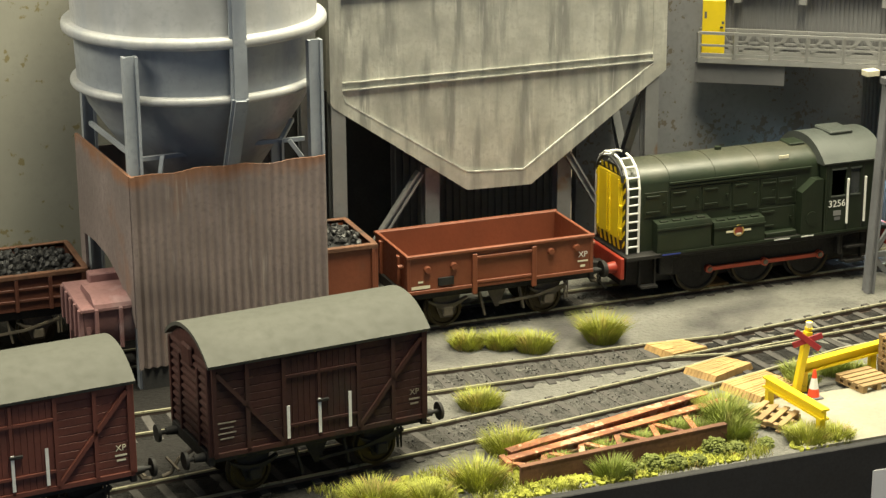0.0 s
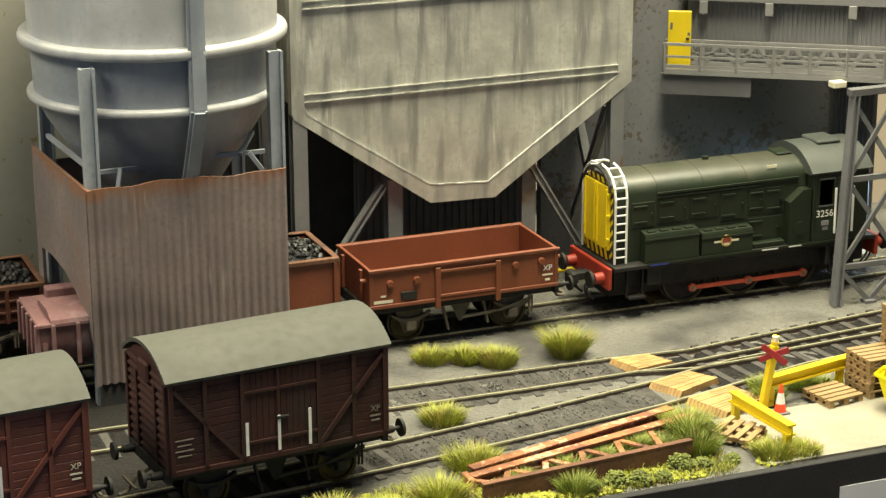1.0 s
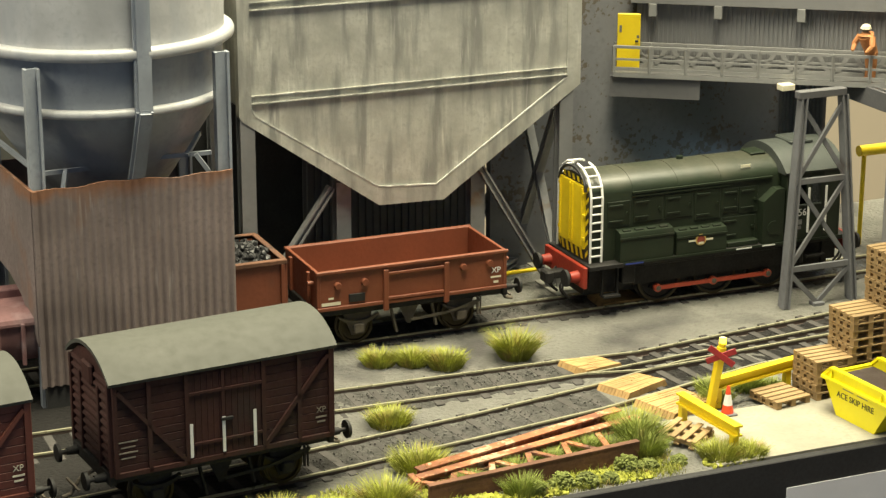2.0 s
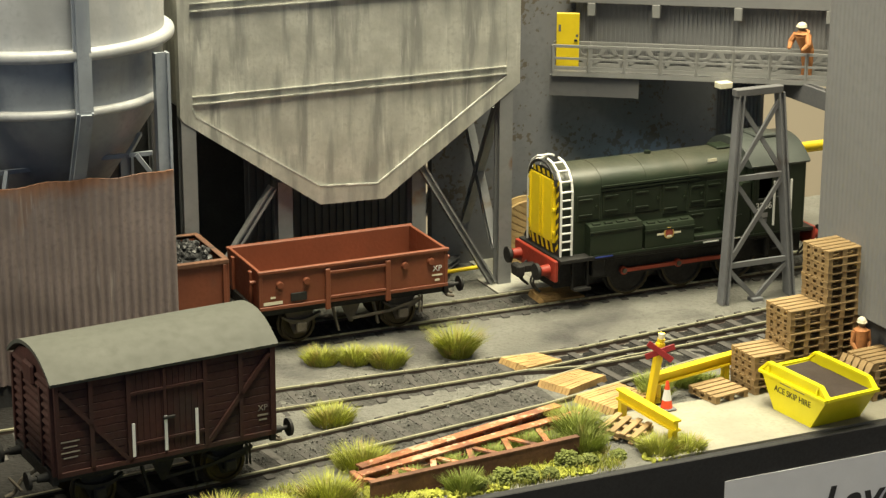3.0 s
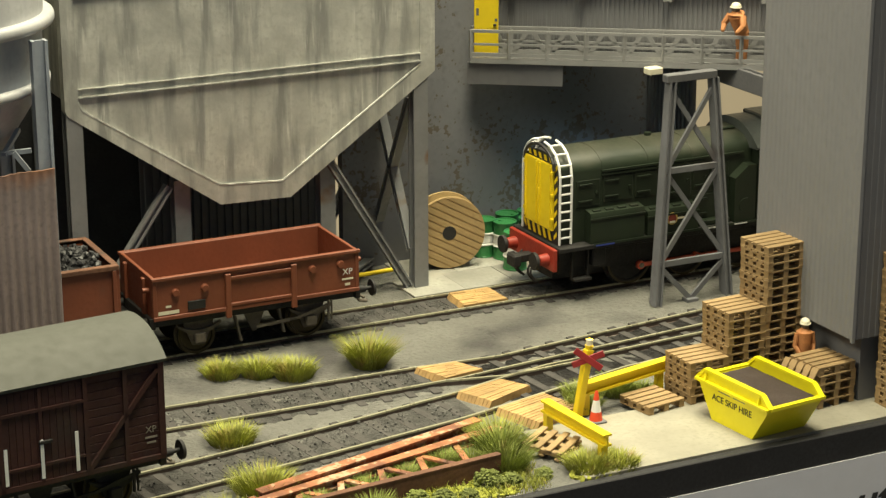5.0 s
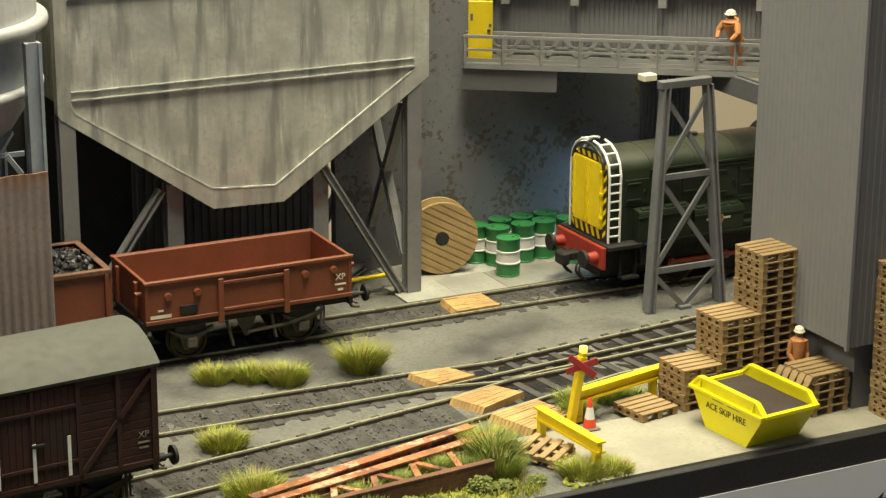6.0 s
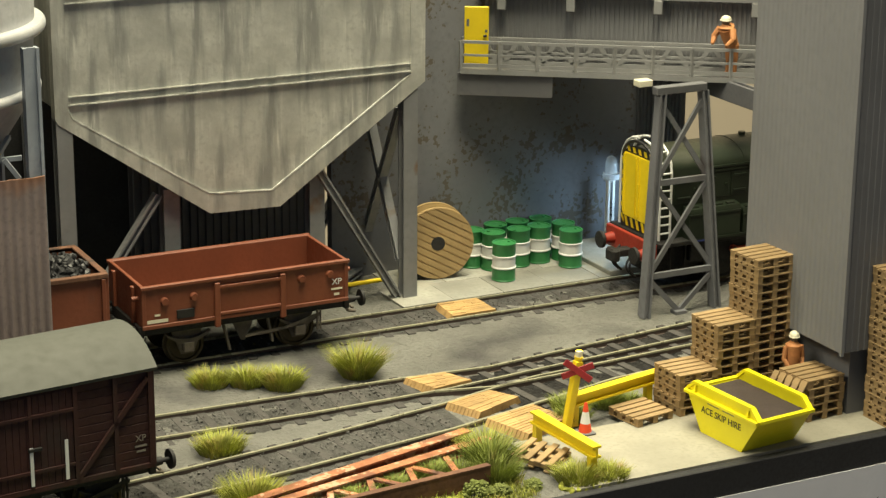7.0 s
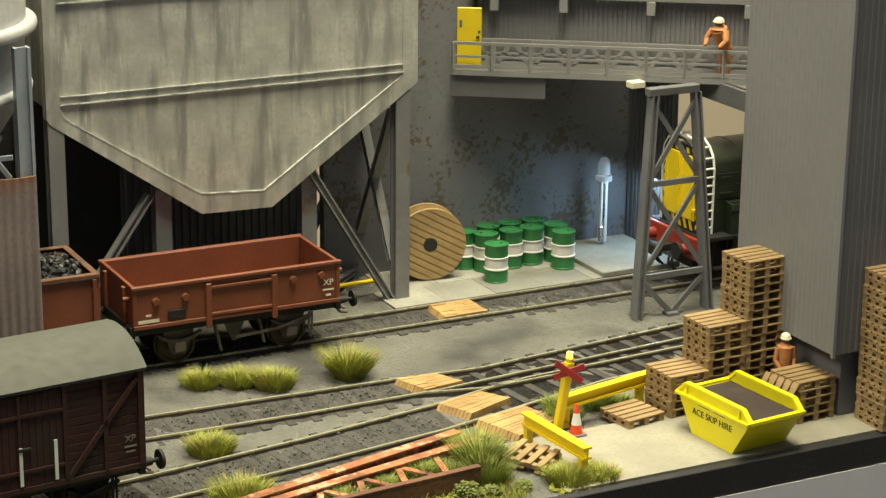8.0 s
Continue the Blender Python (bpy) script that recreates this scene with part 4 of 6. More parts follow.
def coal_load(name, x0, y0, x1, y1, z, parent_label, step=0.15):
    """A heap of coal lumps as one load."""
    rnd = random.Random(7)
    bm = BM()
    nx, ny = int((x1 - x0) / step), int((y1 - y0) / step)
    for i in range(nx + 1):
        for j in range(ny + 1):
            u, v = i / nx, j / ny
            h = z + 0.30 * math.sin(math.pi * min(1, max(0, v))) * (0.6 + 0.4 * math.sin(math.pi * u)) + rnd.uniform(-0.05, 0.07)
            r = rnd.uniform(0.06, 0.12)
            m = Matrix.Translation((x0 + (x1 - x0) * u + rnd.uniform(-0.08, 0.08), y0 + (y1 - y0) * v + rnd.uniform(-0.08, 0.08), h)) @ Euler((rnd.uniform(0, 6), rnd.uniform(0, 6), 0)).to_matrix().to_4x4()
            vs = bmesh.ops.create_icosphere(bm, subdivisions=1, radius=r, matrix=m)["verts"]
            c = m.translation
            for w in vs:
                w.co = c + (w.co - c) * rnd.uniform(0.65, 1.2)
    box(bm, x0 - 0.1, y0 - 0.1, z - 0.5, x1 + 0.1, y1 + 0.1, z)
    return solid(name, bm, COAL, parent_label, "coal", kind="stuff", smooth=0)


def mineral_wagon(cx, cy, top, label, length=5.33, ribs=6, paint=None):
    paint = paint or BAUXITE
    t = thing("mineral_wagon", label, "wagon", at(cx, cy, 0), group="loaded coal wagons")
    a, b, z0, th = length / 2, 1.21, 1.18, 0.08
    part("floor", box(BM(), -a + th, -b + th, z0, a - th, b - th, z0 + 0.1), paint, t)
    for s in (-1, 1):
        side = part("side", box(BM(), -a, s * b - (th if s > 0 else 0), z0, a, s * b + (th if s < 0 else 0), top, 0.012), paint, t)
        end = part("end", box(BM(), s * a - (th if s > 0 else 0), -b + th, z0, s * a + (th if s < 0 else 0), b - th, top, 0.012), paint, t)
        y, x = s * b, s * a
        part("top_rail", box(BM(), -a - 0.06, y - 0.08, top - 0.1, a + 0.06, y + 0.08, top + 0.02, 0.015), DARKRUST, side)
        part("top_rail", box(BM(), x - 0.08, -b + 0.08, top - 0.1, x + 0.08, b - 0.08, top + 0.02, 0.015), DARKRUST, end)
        k = ribs
        for i in range(k + 1):
            xx = -a + 0.06 + (2 * a - 0.12) * i / k
            part("stanchion", box(BM(), xx - 0.05, min(y, y + s * 0.08), z0, xx + 0.05, max(y, y + s * 0.08), top - 0.1, 0.01), paint, side)
        for z in (top - 0.42, z0 + 0.25) if ribs > 1 else ():
            part("bar", box(BM(), -a + 0.3, min(y, y + s * 0.06), z, a - 0.3, max(y, y + s * 0.06), z + 0.07, 0.01), paint, side)
        for yy in (-0.8, 0.8, -b + 0.04, b - 0.04):
            part("end_rib", box(BM(), min(x, x + s * 0.08), yy - 0.05, z0, max(x, x + s * 0.08), yy + 0.05, top - 0.1, 0.01), paint, end)
    underframe(t, length, (-1.4, 1.4))
    coal_load("coal", cx - a + 0.25, cy - b + 0.25, cx + a - 0.25, cy + b - 0.25, top - 0.16, "black coal heaped in a wagon")


mineral_wagon(-3.53, 1.21, 2.66, "brown steel mineral wagon loaded with coal", ribs=1)
mineral_wagon(-10.55, 3.65, 2.15, "dark brown open wagon heaped with coal", paint=DARKBAUXITE)


def ribbed_bin():
    t = thing("ribbed_bin", "faded pink ribbed steel bin under the silo tower", "bin")
    x0, x1, y0, y1, z1 = -8.58, -6.35, -0.55, 1.60, 2.06
    part("body", prism(BM(), [(y0 + 0.2, 1.05), (y1 - 0.2, 1.05), (y1, 1.5), (y1, z1), (y0, z1), (y0, 1.5)], x0, x1, "x"), PINK, t)
    part("lid", prism(BM(), [(y0 - 0.08, z1), (y1 - 0.60, z1), (y1 - 0.75, z1 + 0.20), (y0 + 0.35, z1 + 0.24), (y0 - 0.04, z1 + 0.10)], x0 + 0.25, x1, "x"), PINK, t)
    part("ledge", box(BM(), x0 + 0.55, y1 - 0.35, z1, x1, y1 + 0.05, z1 + 0.28, 0.03), PINK, t)
    part("rim", box(BM(), x0 - 0.08, y0 - 0.08, z1 - 0.08, x1, y1 + 0.08, z1 + 0.03, 0.02), PINK, t)
    for i in range(5):
        y = y0 + 0.05 + (y1 - y0 - 0.1) * i / 4
        part("rib", box(BM(), x0 - 0.14, y - 0.05, 1.2, x0, y + 0.05, z1, 0.02), PINK, t)
    for i in range(4):
        x = x0 + 0.3 + 0.6 * i
        part("rib", box(BM(), x - 0.05, y0 - 0.12, 1.0, x + 0.05, y0, z1, 0.02), PINK, t)
    for x in (x0 + 0.1, x1 - 0.2):
        for y in (y0 + 0.05, y1 - 0.05):
            part("leg", bar(BM(), (x, y, -0.1), (x, y, 1.6), 0.12, 0.12, (0, 1, 0)), PINK, t)


ribbed_bin()


# ---- diesel shunter ----
LX0 = 6.42
STEPS = [(0, 0.0), (0.5, 0.19), (1, 0.67), (1.5, 1.04), (2.25, 1.70), (3, 2.39), (3.5, 2.84), (4, 3.38), (4.5, 3.99), (5, 4.69), (5.75, 5.92), (6.5, 7.24), (7, 8.06), (7.5, 8.82), (8, 9.64)]


def shunter():
    t = thing("diesel_shunter", "dark green diesel shunting locomotive with yellow nose doors", "locomotive", at(LX0, 1.21, 0))
    # footplate and frames
    part("footplate", box(BM(), -0.12, -1.28, 1.28, 8.1, 1.28, 1.40, 0.015), CHASSIS, t)
    part("footplate_edge", box(BM(), 0.9, -1.30, 1.36, 7.9, -1.275, 1.42), GREEN, t)
    part("frame", box(BM(), 0.1, -0.50, 0.35, 7.9, 0.50, 1.28), CHASSIS, t)
    for s in (-1, 1):
        part("side_frame", box(BM(), 0.05, s * 0.86 - 0.05, 0.62, 7.9, s * 0.86 + 0.05, 1.28), CHASSIS, t)
    for x, s in ((-0.15, -1), (8.1, 1)):
        beam = part("buffer_beam", box(BM(), min(x, x + s * 0.12), -1.22, 0.78, max(x, x + s * 0.12), 1.22, 1.38, 0.02), RED, t, "red buffer beam")
        for y in (-0.87, 0.87):
            bm = BM()
            tube(bm, (x + s * 0.1, y, 1.05), (x + s * 0.38, y, 1.05), 0.17, 0.14, 16)
            part("buffer_shank", bm, RED, beam)
            bm = BM()
            tube(bm, (x + s * 0.36, y, 1.05), (x + s * 0.48, y, 1.05), 0.07)
            tube(bm, (x + s * 0.46, y, 1.05), (x + s * 0.54, y, 1.05), 0.24, 0.23, 20)
            part("buffer_head", bm, CHASSIS, beam, "dark steel buffer head")
        bm = BM()
        box(bm, min(x + s * 0.1, x + s * 0.55), -0.14, 0.80, max(x + s * 0.1, x + s * 0.55), 0.14, 1.02, 0.03)
        box(bm, min(x + s * 0.5, x + s * 0.75), -0.22, 0.70, max(x + s * 0.5, x + s * 0.75), 0.22, 1.05, 0.05)
        for y in (-0.45, -0.30, 0.3, 0.45):
            prev = Vector((x + s * 0.12, y, 0.95))
            for j in range(1, 6):
                q = Vector((x + s * (0.12 + 0.26 * math.sin(j * 0.6)), y, 0.95 - 0.13 * j))
                tube(bm, prev, q, 0.035, n=6)
                prev = q
        part("coupler", bm, CHASSIS, beam)
    # bonnet with rounded shoulders
    w, zb, zt = 0.90, 1.40, 3.76
    prof = [(-w, zb), (w, zb), (w, 3.28)] + [(w * math.cos(k * math.pi / 16), 3.28 + (zt - 3.28) * math.sin(k * math.pi / 16)) for k in range(1, 16)] + [(-w, 3.28)]
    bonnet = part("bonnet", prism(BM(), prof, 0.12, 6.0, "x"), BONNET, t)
    for x in (1.35, 2.75, 4.1):
        big = [(y * 1.012, 2.6 + (z - 2.6) * 1.012) for y, z in prof if z > 3.2]
        part("roof_seam", prism(BM(), big, x - 0.03, x + 0.03, "x"), BONNET, bonnet)
    part("drip_rail", bar(bar(BM(), (1.3, -w - 0.03, 3.25), (5.7, -w - 0.03, 3.25), 0.07, 0.05), (1.3, -w - 0.03, 3.15), (4.4, -w - 0.03, 3.15), 0.05, 0.04), GREEN, bonnet)
    part("exhaust_cover", box(BM(), 5.35, -0.30, zt - 0.02, 5.85, 0.30, zt + 0.05, 0.03), GREEN, bonnet)
    part("filler_cap", tube(BM(), (3.3, 0.1, zt - 0.02), (3.3, 0.1, zt + 0.08), 0.10), GREEN, bonnet)
    for s in (-1, 1):
        y = s * w
        for x0, x1, z0, z1 in ((0.55, 1.25, 2.35, 3.05), (1.35, 2.25, 2.40, 3.08), (2.32, 3.18, 2.40, 3.08), (3.25, 4.05, 2.25, 3.10), (4.12, 4.62, 2.35, 3.05), (4.65, 5.25, 2.30, 3.05), (4.12, 5.2, 1.55, 2.22)):
            panel = part("side_door", box(BM(), x0, min(y, y + s * 0.028), z0, x1, max(y, y + s * 0.028), z1, 0.008), GREEN, bonnet)
            for z in (z0 + 0.12, z1 - 0.14):
                part("hinge", box(BM(), x0 + 0.06, min(y, y + s * 0.06), z, min(x1 - 0.05, x0 + 0.46), max(y, y + s * 0.07), z + 0.05, 0.008), GREEN, panel)
            part("latch", tube(BM(), (x1 - 0.1, y, (z0 + z1) / 2), (x1 - 0.1, y + s * 0.07, (z0 + z1) / 2), 0.045, n=8), GREEN, panel)
        for x0, x1, zt2, lbl in ((0.82, 2.45, 2.24, ""), (2.55, 4.12, 2.08, "")):
            bx = part("battery_box", prism(BM(), [(s * 0.9, 1.40), (s * 1.24, 1.40), (s * 1.24, zt2 - 0.12), (s * 1.20, zt2 - 0.02), (s * 0.9, zt2 + 0.03)], x0, x1, "x"), GREEN, t)
            part("lid_line", box(BM(), x0 - 0.02, min(s * 1.22, s * 1.262), zt2 - 0.20, x1 + 0.02, max(s * 1.22, s * 1.262), zt2 - 0.15), GREEN, bx)
            for k in range(4):
                xx = x0 + 0.25 + k * (x1 - x0 - 0.5) / 3
                part("lid_catch", box(BM(), xx - 0.12, s * 1.08 - 0.06, zt2 - 0.02, xx + 0.12, s * 1.08 + 0.06, zt2 + 0.04, 0.01), GREEN, bx)
        tank = part("fuel_tank", prism(BM(), [(5.28, 1.40), (5.95, 1.40), (5.95, 2.95), (5.70, 2.95), (5.28, 2.62)], min(s * 0.9, s * 1.22), max(s * 0.9, s * 1.22), "y"), GREEN, t)
        part("inspection_cover", tube(BM(), (5.62, s * 1.2, 1.85), (5.62, s * 1.25, 1.85), 0.20, n=20), GREEN, tank)
        part("toolbox", box(BM(), 4.2, min(s * 0.9, s * 1.15), 1.40, 5.2, max(s * 0.9, s * 1.15), 1.55, 0.02), GREEN, t)
    # crest on the near battery box
    bm = BM()
    tube(bm, (3.30, -1.235, 1.78), (3.30, -1.262, 1.78), 0.125, n=20)
    cr = part("crest", bm, CREST, t, "red and cream crest")
    part("crest_ring", tube(BM(), (3.30, -1.235, 1.78), (3.30, -1.256, 1.78), 0.165, n=24), BRASS, cr, "gold ring")
    part("crest_band", box(BM(), 2.92, -1.252, 1.745, 3.68, -1.238, 1.80), CREAM, cr)
    part("crest_base", box(BM(), 3.22, -1.268, 1.665, 3.38, -1.258, 1.72), CREAM, cr)
    # nose: black and yellow striped surround, yellow doors
    face = [(y * 1.0, z) for y, z in prof]
    part("nose", prism(BM(), face, 0.0, 0.13, "x"), INK, t, "black nose surround")
    nose = thing_nose(t, w)
    # cab
    c, z0, ze, zr = 1.25, 1.40, 3.42, 4.02
    cab = part("cab", box(BM(), 6.0, -c, z0, 6.08, c, ze, 0.01), GREEN, t)
    part("cab_rear", box(BM(), 7.68, -c, z0, 7.76, c, ze, 0.01), GREEN, cab)
    for s in (-1, 1):
        y0, y1 = min(s * c, s * (c - 0.07)), max(s * c, s * (c - 0.07))
        bm = BM()
        for x0, zz0, x1, zz1 in ((6.08, z0, 7.68, 2.42), (6.08, 3.20, 7.68, ze), (6.08, 2.42, 6.20, 3.20), (6.64, 2.42, 6.80, 3.20), (7.10, 2.42, 7.68, 3.20)):
            box(bm, x0, y0, zz0, x1, y1, zz1)
        part("cab_side", bm, GREEN, cab)
        part("window", box(BM(), 6.80, s * (c - 0.04) - 0.01, 2.42, 7.10, s * (c - 0.04) + 0.01, 3.20), PANE, cab, "glazed cab window")
        part("window_frame", bar(bar(bar(bar(BM(), (6.18, s * (c + 0.01), 2.42), (6.66, s * (c + 0.01), 2.42), 0.04), (6.18, s * (c + 0.01), 3.2), (6.66, s * (c + 0.01), 3.2), 0.04), (6.78, s * (c + 0.01), 2.42), (7.12, s * (c + 0.01), 2.42), 0.04), (6.78, s * (c + 0.01), 3.2), (7.12, s * (c + 0.01), 3.2), 0.04), GREYROOF, cab)
        for x in (6.68, 7.24):
            part("handrail", tube(BM(), (x, s * (c + 0.07), 1.62), (x, s * (c + 0.07), 2.92), 0.035, n=8), WHITE, cab, "white handrail")
        part("door_line", bar(bar(BM(), (6.74, s * (c + 0.005), z0), (6.74, s * (c + 0.005), 3.3), 0.03, 0.02, (0, 1, 0)), (7.20, s * (c + 0.005), z0), (7.20, s * (c + 0.005), 3.3), 0.03, 0.02, (0, 1, 0)), INK, cab)
        for x in (7.05,):
            part("step", box(BM(), x - 0.3, s * 1.15 - 0.12, 0.42, x + 0.3, s * 1.15 + 0.12, 0.48), CHASSIS, t)
            part("step", box(BM(), x - 0.3, s * 1.15 - 0.12, 0.85, x + 0.3, s * 1.15 + 0.12, 0.91), CHASSIS, t)
            part("step_hanger", bar(bar(BM(), (x - 0.3, s * 1.05, 0.42), (x - 0.3, s * 1.05, 1.3), 0.05, 0.1), (x + 0.3, s * 1.05, 0.42), (x + 0.3, s * 1.05, 1.3), 0.05, 0.1), CHASSIS, t)
        part("step", box(BM(), 0.35, s * 1.15 - 0.12, 0.45, 0.85, s * 1.15 + 0.12, 0.51), CHASSIS, t)
        part("step_hanger", bar(bar(BM(), (0.37, s * 1.05, 0.45), (0.37, s * 1.05, 1.3), 0.05, 0.12), (0.83, s * 1.05, 0.45), (0.83, s * 1.05, 1.3), 0.05, 0.12), CHASSIS, t)
        part("sandbox", box(BM(), 0.95, min(s * 0.9, s * 1.15), 0.75, 1.35, max(s * 0.9, s * 1.15), 1.28, 0.03), CHASSIS, t)
        part("sandbox", box(BM(), 6.55, min(s * 0.9, s * 1.15), 0.65, 6.70, max(s * 0.9, s * 1.15), 1.28, 0.03), CHASSIS, t)
        part("air_pipe", tube(BM(), (1.0, s * 1.1, 1.22), (6.9, s * 1.1, 1.22), 0.04, n=6), CHASSIS, t)
    part("cab_floor", box(BM(), 6.08, -c + 0.08, 1.42, 7.68, c - 0.08, 2.0), CHASSIS, cab)
    roof = []
    for i in range(17):
        u = -1 + i / 8
        roof.append((u * (c + 0.06), ze - 0.02 + (zr - ze) * (1 - abs(u) ** 2.3)))
    part("cab_roof", prism(BM(), roof + [(c, ze - 0.08), (-c, ze - 0.08)], 5.90, 7.86, "x"), GREYROOF, cab, "grey arched cab roof")
    part("roof_hatch", box(BM(), 6.55, -0.45, zr - 0.07, 7.3, 0.45, zr + 0.05, 0.04), GREYROOF, cab)
    text("lettering", "3256", 0.28, WHITE, cab, at(6.38, -c - 0.012, 2.20, 90, 0, 0))
    part("works_plate", box(BM(), 6.28, -c - 0.014, 1.86, 6.52, -c, 2.00), SHEET, cab)
    part("works_plate", box(BM(), 6.32, -c - 0.016, 1.72, 6.50, -c, 1.82), SHEET_DARK, cab)
    bars_of_writing(t, 4.65, -1.301, 1.40, 1, 0.5, 0.035, WHITE)
    bars_of_writing(t, 5.45, -1.301, 1.40, 1, 0.4, 0.035, WHITE)
    part("marking", box(BM(), 0.95, -1.305, 1.345, 1.5, -1.30, 1.385), BLUEMARK, t, "blue chalk-like marking")
    part("data_panel", box(BM(), 4.75, -0.80, 3.56, 5.05, -0.78, 3.64), CREAM, t, m=None)
    return t


def thing_nose(t, w):
    doors = []
    for y0, y1 in ((-0.73, -0.015), (0.015, 0.73)):
        d = part("nose_door", box(BM(), -0.07, y0, 1.74, 0.01, y1, 3.50, 0.015), YELLOW, t, "bright yellow nose door")
        part("door_frame", bar(bar(BM(), (-0.09, y0 + 0.07, 1.85), (-0.09, y0 + 0.07, 3.45), 0.05), (-0.09, y1 - 0.07, 1.85), (-0.09, y1 - 0.07, 3.45), 0.05), YELLOW, d)
        for z in (2.0, 2.65, 3.25):
            part("hinge", box(BM(), -0.10, (y0 if y0 < 0 else y1) - 0.05, z, -0.02, (y0 if y0 < 0 else y1) + 0.05, z + 0.09, 0.01), YELLOW, d)
        doors.append(d)
    part("door_handle", box(BM(), -0.13, -0.12, 2.55, -0.07, -0.04, 2.78, 0.01), YELLOW, doors[0])
    # slanting yellow stripes round the doors
    for s in (-1, 1):
        for k in range(7):
            z = 1.50 + 0.30 * k
            bm = prism(BM(), [(s * 0.75, z), (s * 0.89, z + 0.14), (s * 0.89, z + 0.26), (s * 0.75, z + 0.12)], -0.012, 0.0, "x")
            part("stripe", bm, YELLOW, t, "yellow warning stripe")
    for k in range(5):
        y = -0.62 + 0.28 * k
        part("stripe", prism(BM(), [(y, 1.45), (y + 0.12, 1.45), (y + 0.22, 1.70), (y + 0.10, 1.70)], -0.012, 0.0, "x"), YELLOW, t, "yellow warning stripe")
        part("stripe", prism(BM(), [(y, 3.54), (y + 0.12, 3.54), (y + 0.18, 3.68), (y + 0.06, 3.68)], -0.012, 0.0, "x"), YELLOW, t, "yellow warning stripe")
    # white ladders that curve over the shoulders
    for s in (-1, 1):
        lad = None
        path = [(s * 1.00, 1.42), (s * 1.00, 3.20), (s * 0.93, 3.52), (s * 0.74, 3.78), (s * 0.45, 3.95), (s * 0.15, 4.0)]
        for x in (0.02, 0.36):
            bm = BM()
            for p, q in zip(path, path[1:]):
                tube(bm, (x, *p), (x, *q), 0.035, n=8)
            if lad is None:
                lad = part("ladder", bm, WHITE, t, "white ladder")
            else:
                part("ladder_rail", bm, WHITE, lad)
        for k in range(8):
            z = 1.60 + 0.235 * k
            part("rung", tube(BM(), (0.02, s * 1.0, z), (0.36, s * 1.0, z), 0.028, n=6), WHITE, lad)
        for p in path[2:5]:
            part("rung", tube(BM(), (0.02, *p), (0.36, *p), 0.028, n=6), WHITE, lad)
    bm = BM()
    prev = None
    for k in range(11):
        an = math.pi * k / 10
        p = Vector((-0.05, -0.80 * math.cos(an), 3.38 + 0.54 * math.sin(an)))
        if prev:
            tube(bm, prev, p, 0.045, n=6)
        prev = p
    part("hose", bm, INK, t, "black hose over the nose")


LOCO = shunter()
AXLES = (2.28, 4.03, 5.78)
WR, CRANK = 0.685, 0.27
LOCO_WHEELS, RODS = [], []
_wm = mesh_of(wheel_mesh(WR, 36), CHASSIS)
for s in (-1, 1):
    for x in AXLES:
        wh = part("wheel", _wm, None, LOCO)
        cw = BM()
        box(cw, -0.12, 0.03 * s, -0.12, CRANK + 0.1, 0.10 * s, 0.12)
        part("crank", cw, CHASSIS, wh)
        tyre = BM()
        lathe(tyre, [(WR - 0.06, 0.0), (WR - 0.06, 0.09), (WR - 0.005, 0.09), (WR - 0.005, 0.0)], 36, Matrix.Rotation(math.pi / 2 * (1), 4, "X"))
        part("tyre", tyre, WHEEL, wh, "bare metal tyre")
        LOCO_WHEELS.append((wh, x, s))
    bm = BM()
    for a, b in zip(AXLES, AXLES[1:]):
        bar(bm, (a, 0, 0), (b, 0, 0), 0.08, 0.105)
    for a in AXLES:
        tube(bm, (a, -0.06, 0), (a, 0.06, 0), 0.115, n=14)
    rod = part("coupling_rod", bm, RODRED, LOCO, "red coupling rod")
    for a in AXLES:
        part("crank_pin", tube(BM(), (a, -0.10, 0), (a, 0.10, 0), 0.07, n=10), DIRTY, rod)
    RODS.append((rod, s))


def travelled(t):
    """The distance rolled at t seconds, smooth between the known steps."""
    ts, xs = [a for a, _ in STEPS], [b for _, b in STEPS]
    n = len(ts)
    slope = [(xs[min(i + 1, n - 1)] - xs[max(i - 1, 0)]) / (ts[min(i + 1, n - 1)] - ts[max(i - 1, 0)]) for i in range(n)]
    i = min(max(0, sum(a <= t for a in ts) - 1), n - 2)
    h = ts[i + 1] - ts[i]
    u = (t - ts[i]) / h
    return (xs[i] * (2 * u**3 - 3 * u**2 + 1) + xs[i + 1] * (3 * u**2 - 2 * u**3) + h * slope[i] * (u**3 - 2 * u**2 + u) + h * slope[i + 1] * (u**3 - u**2))


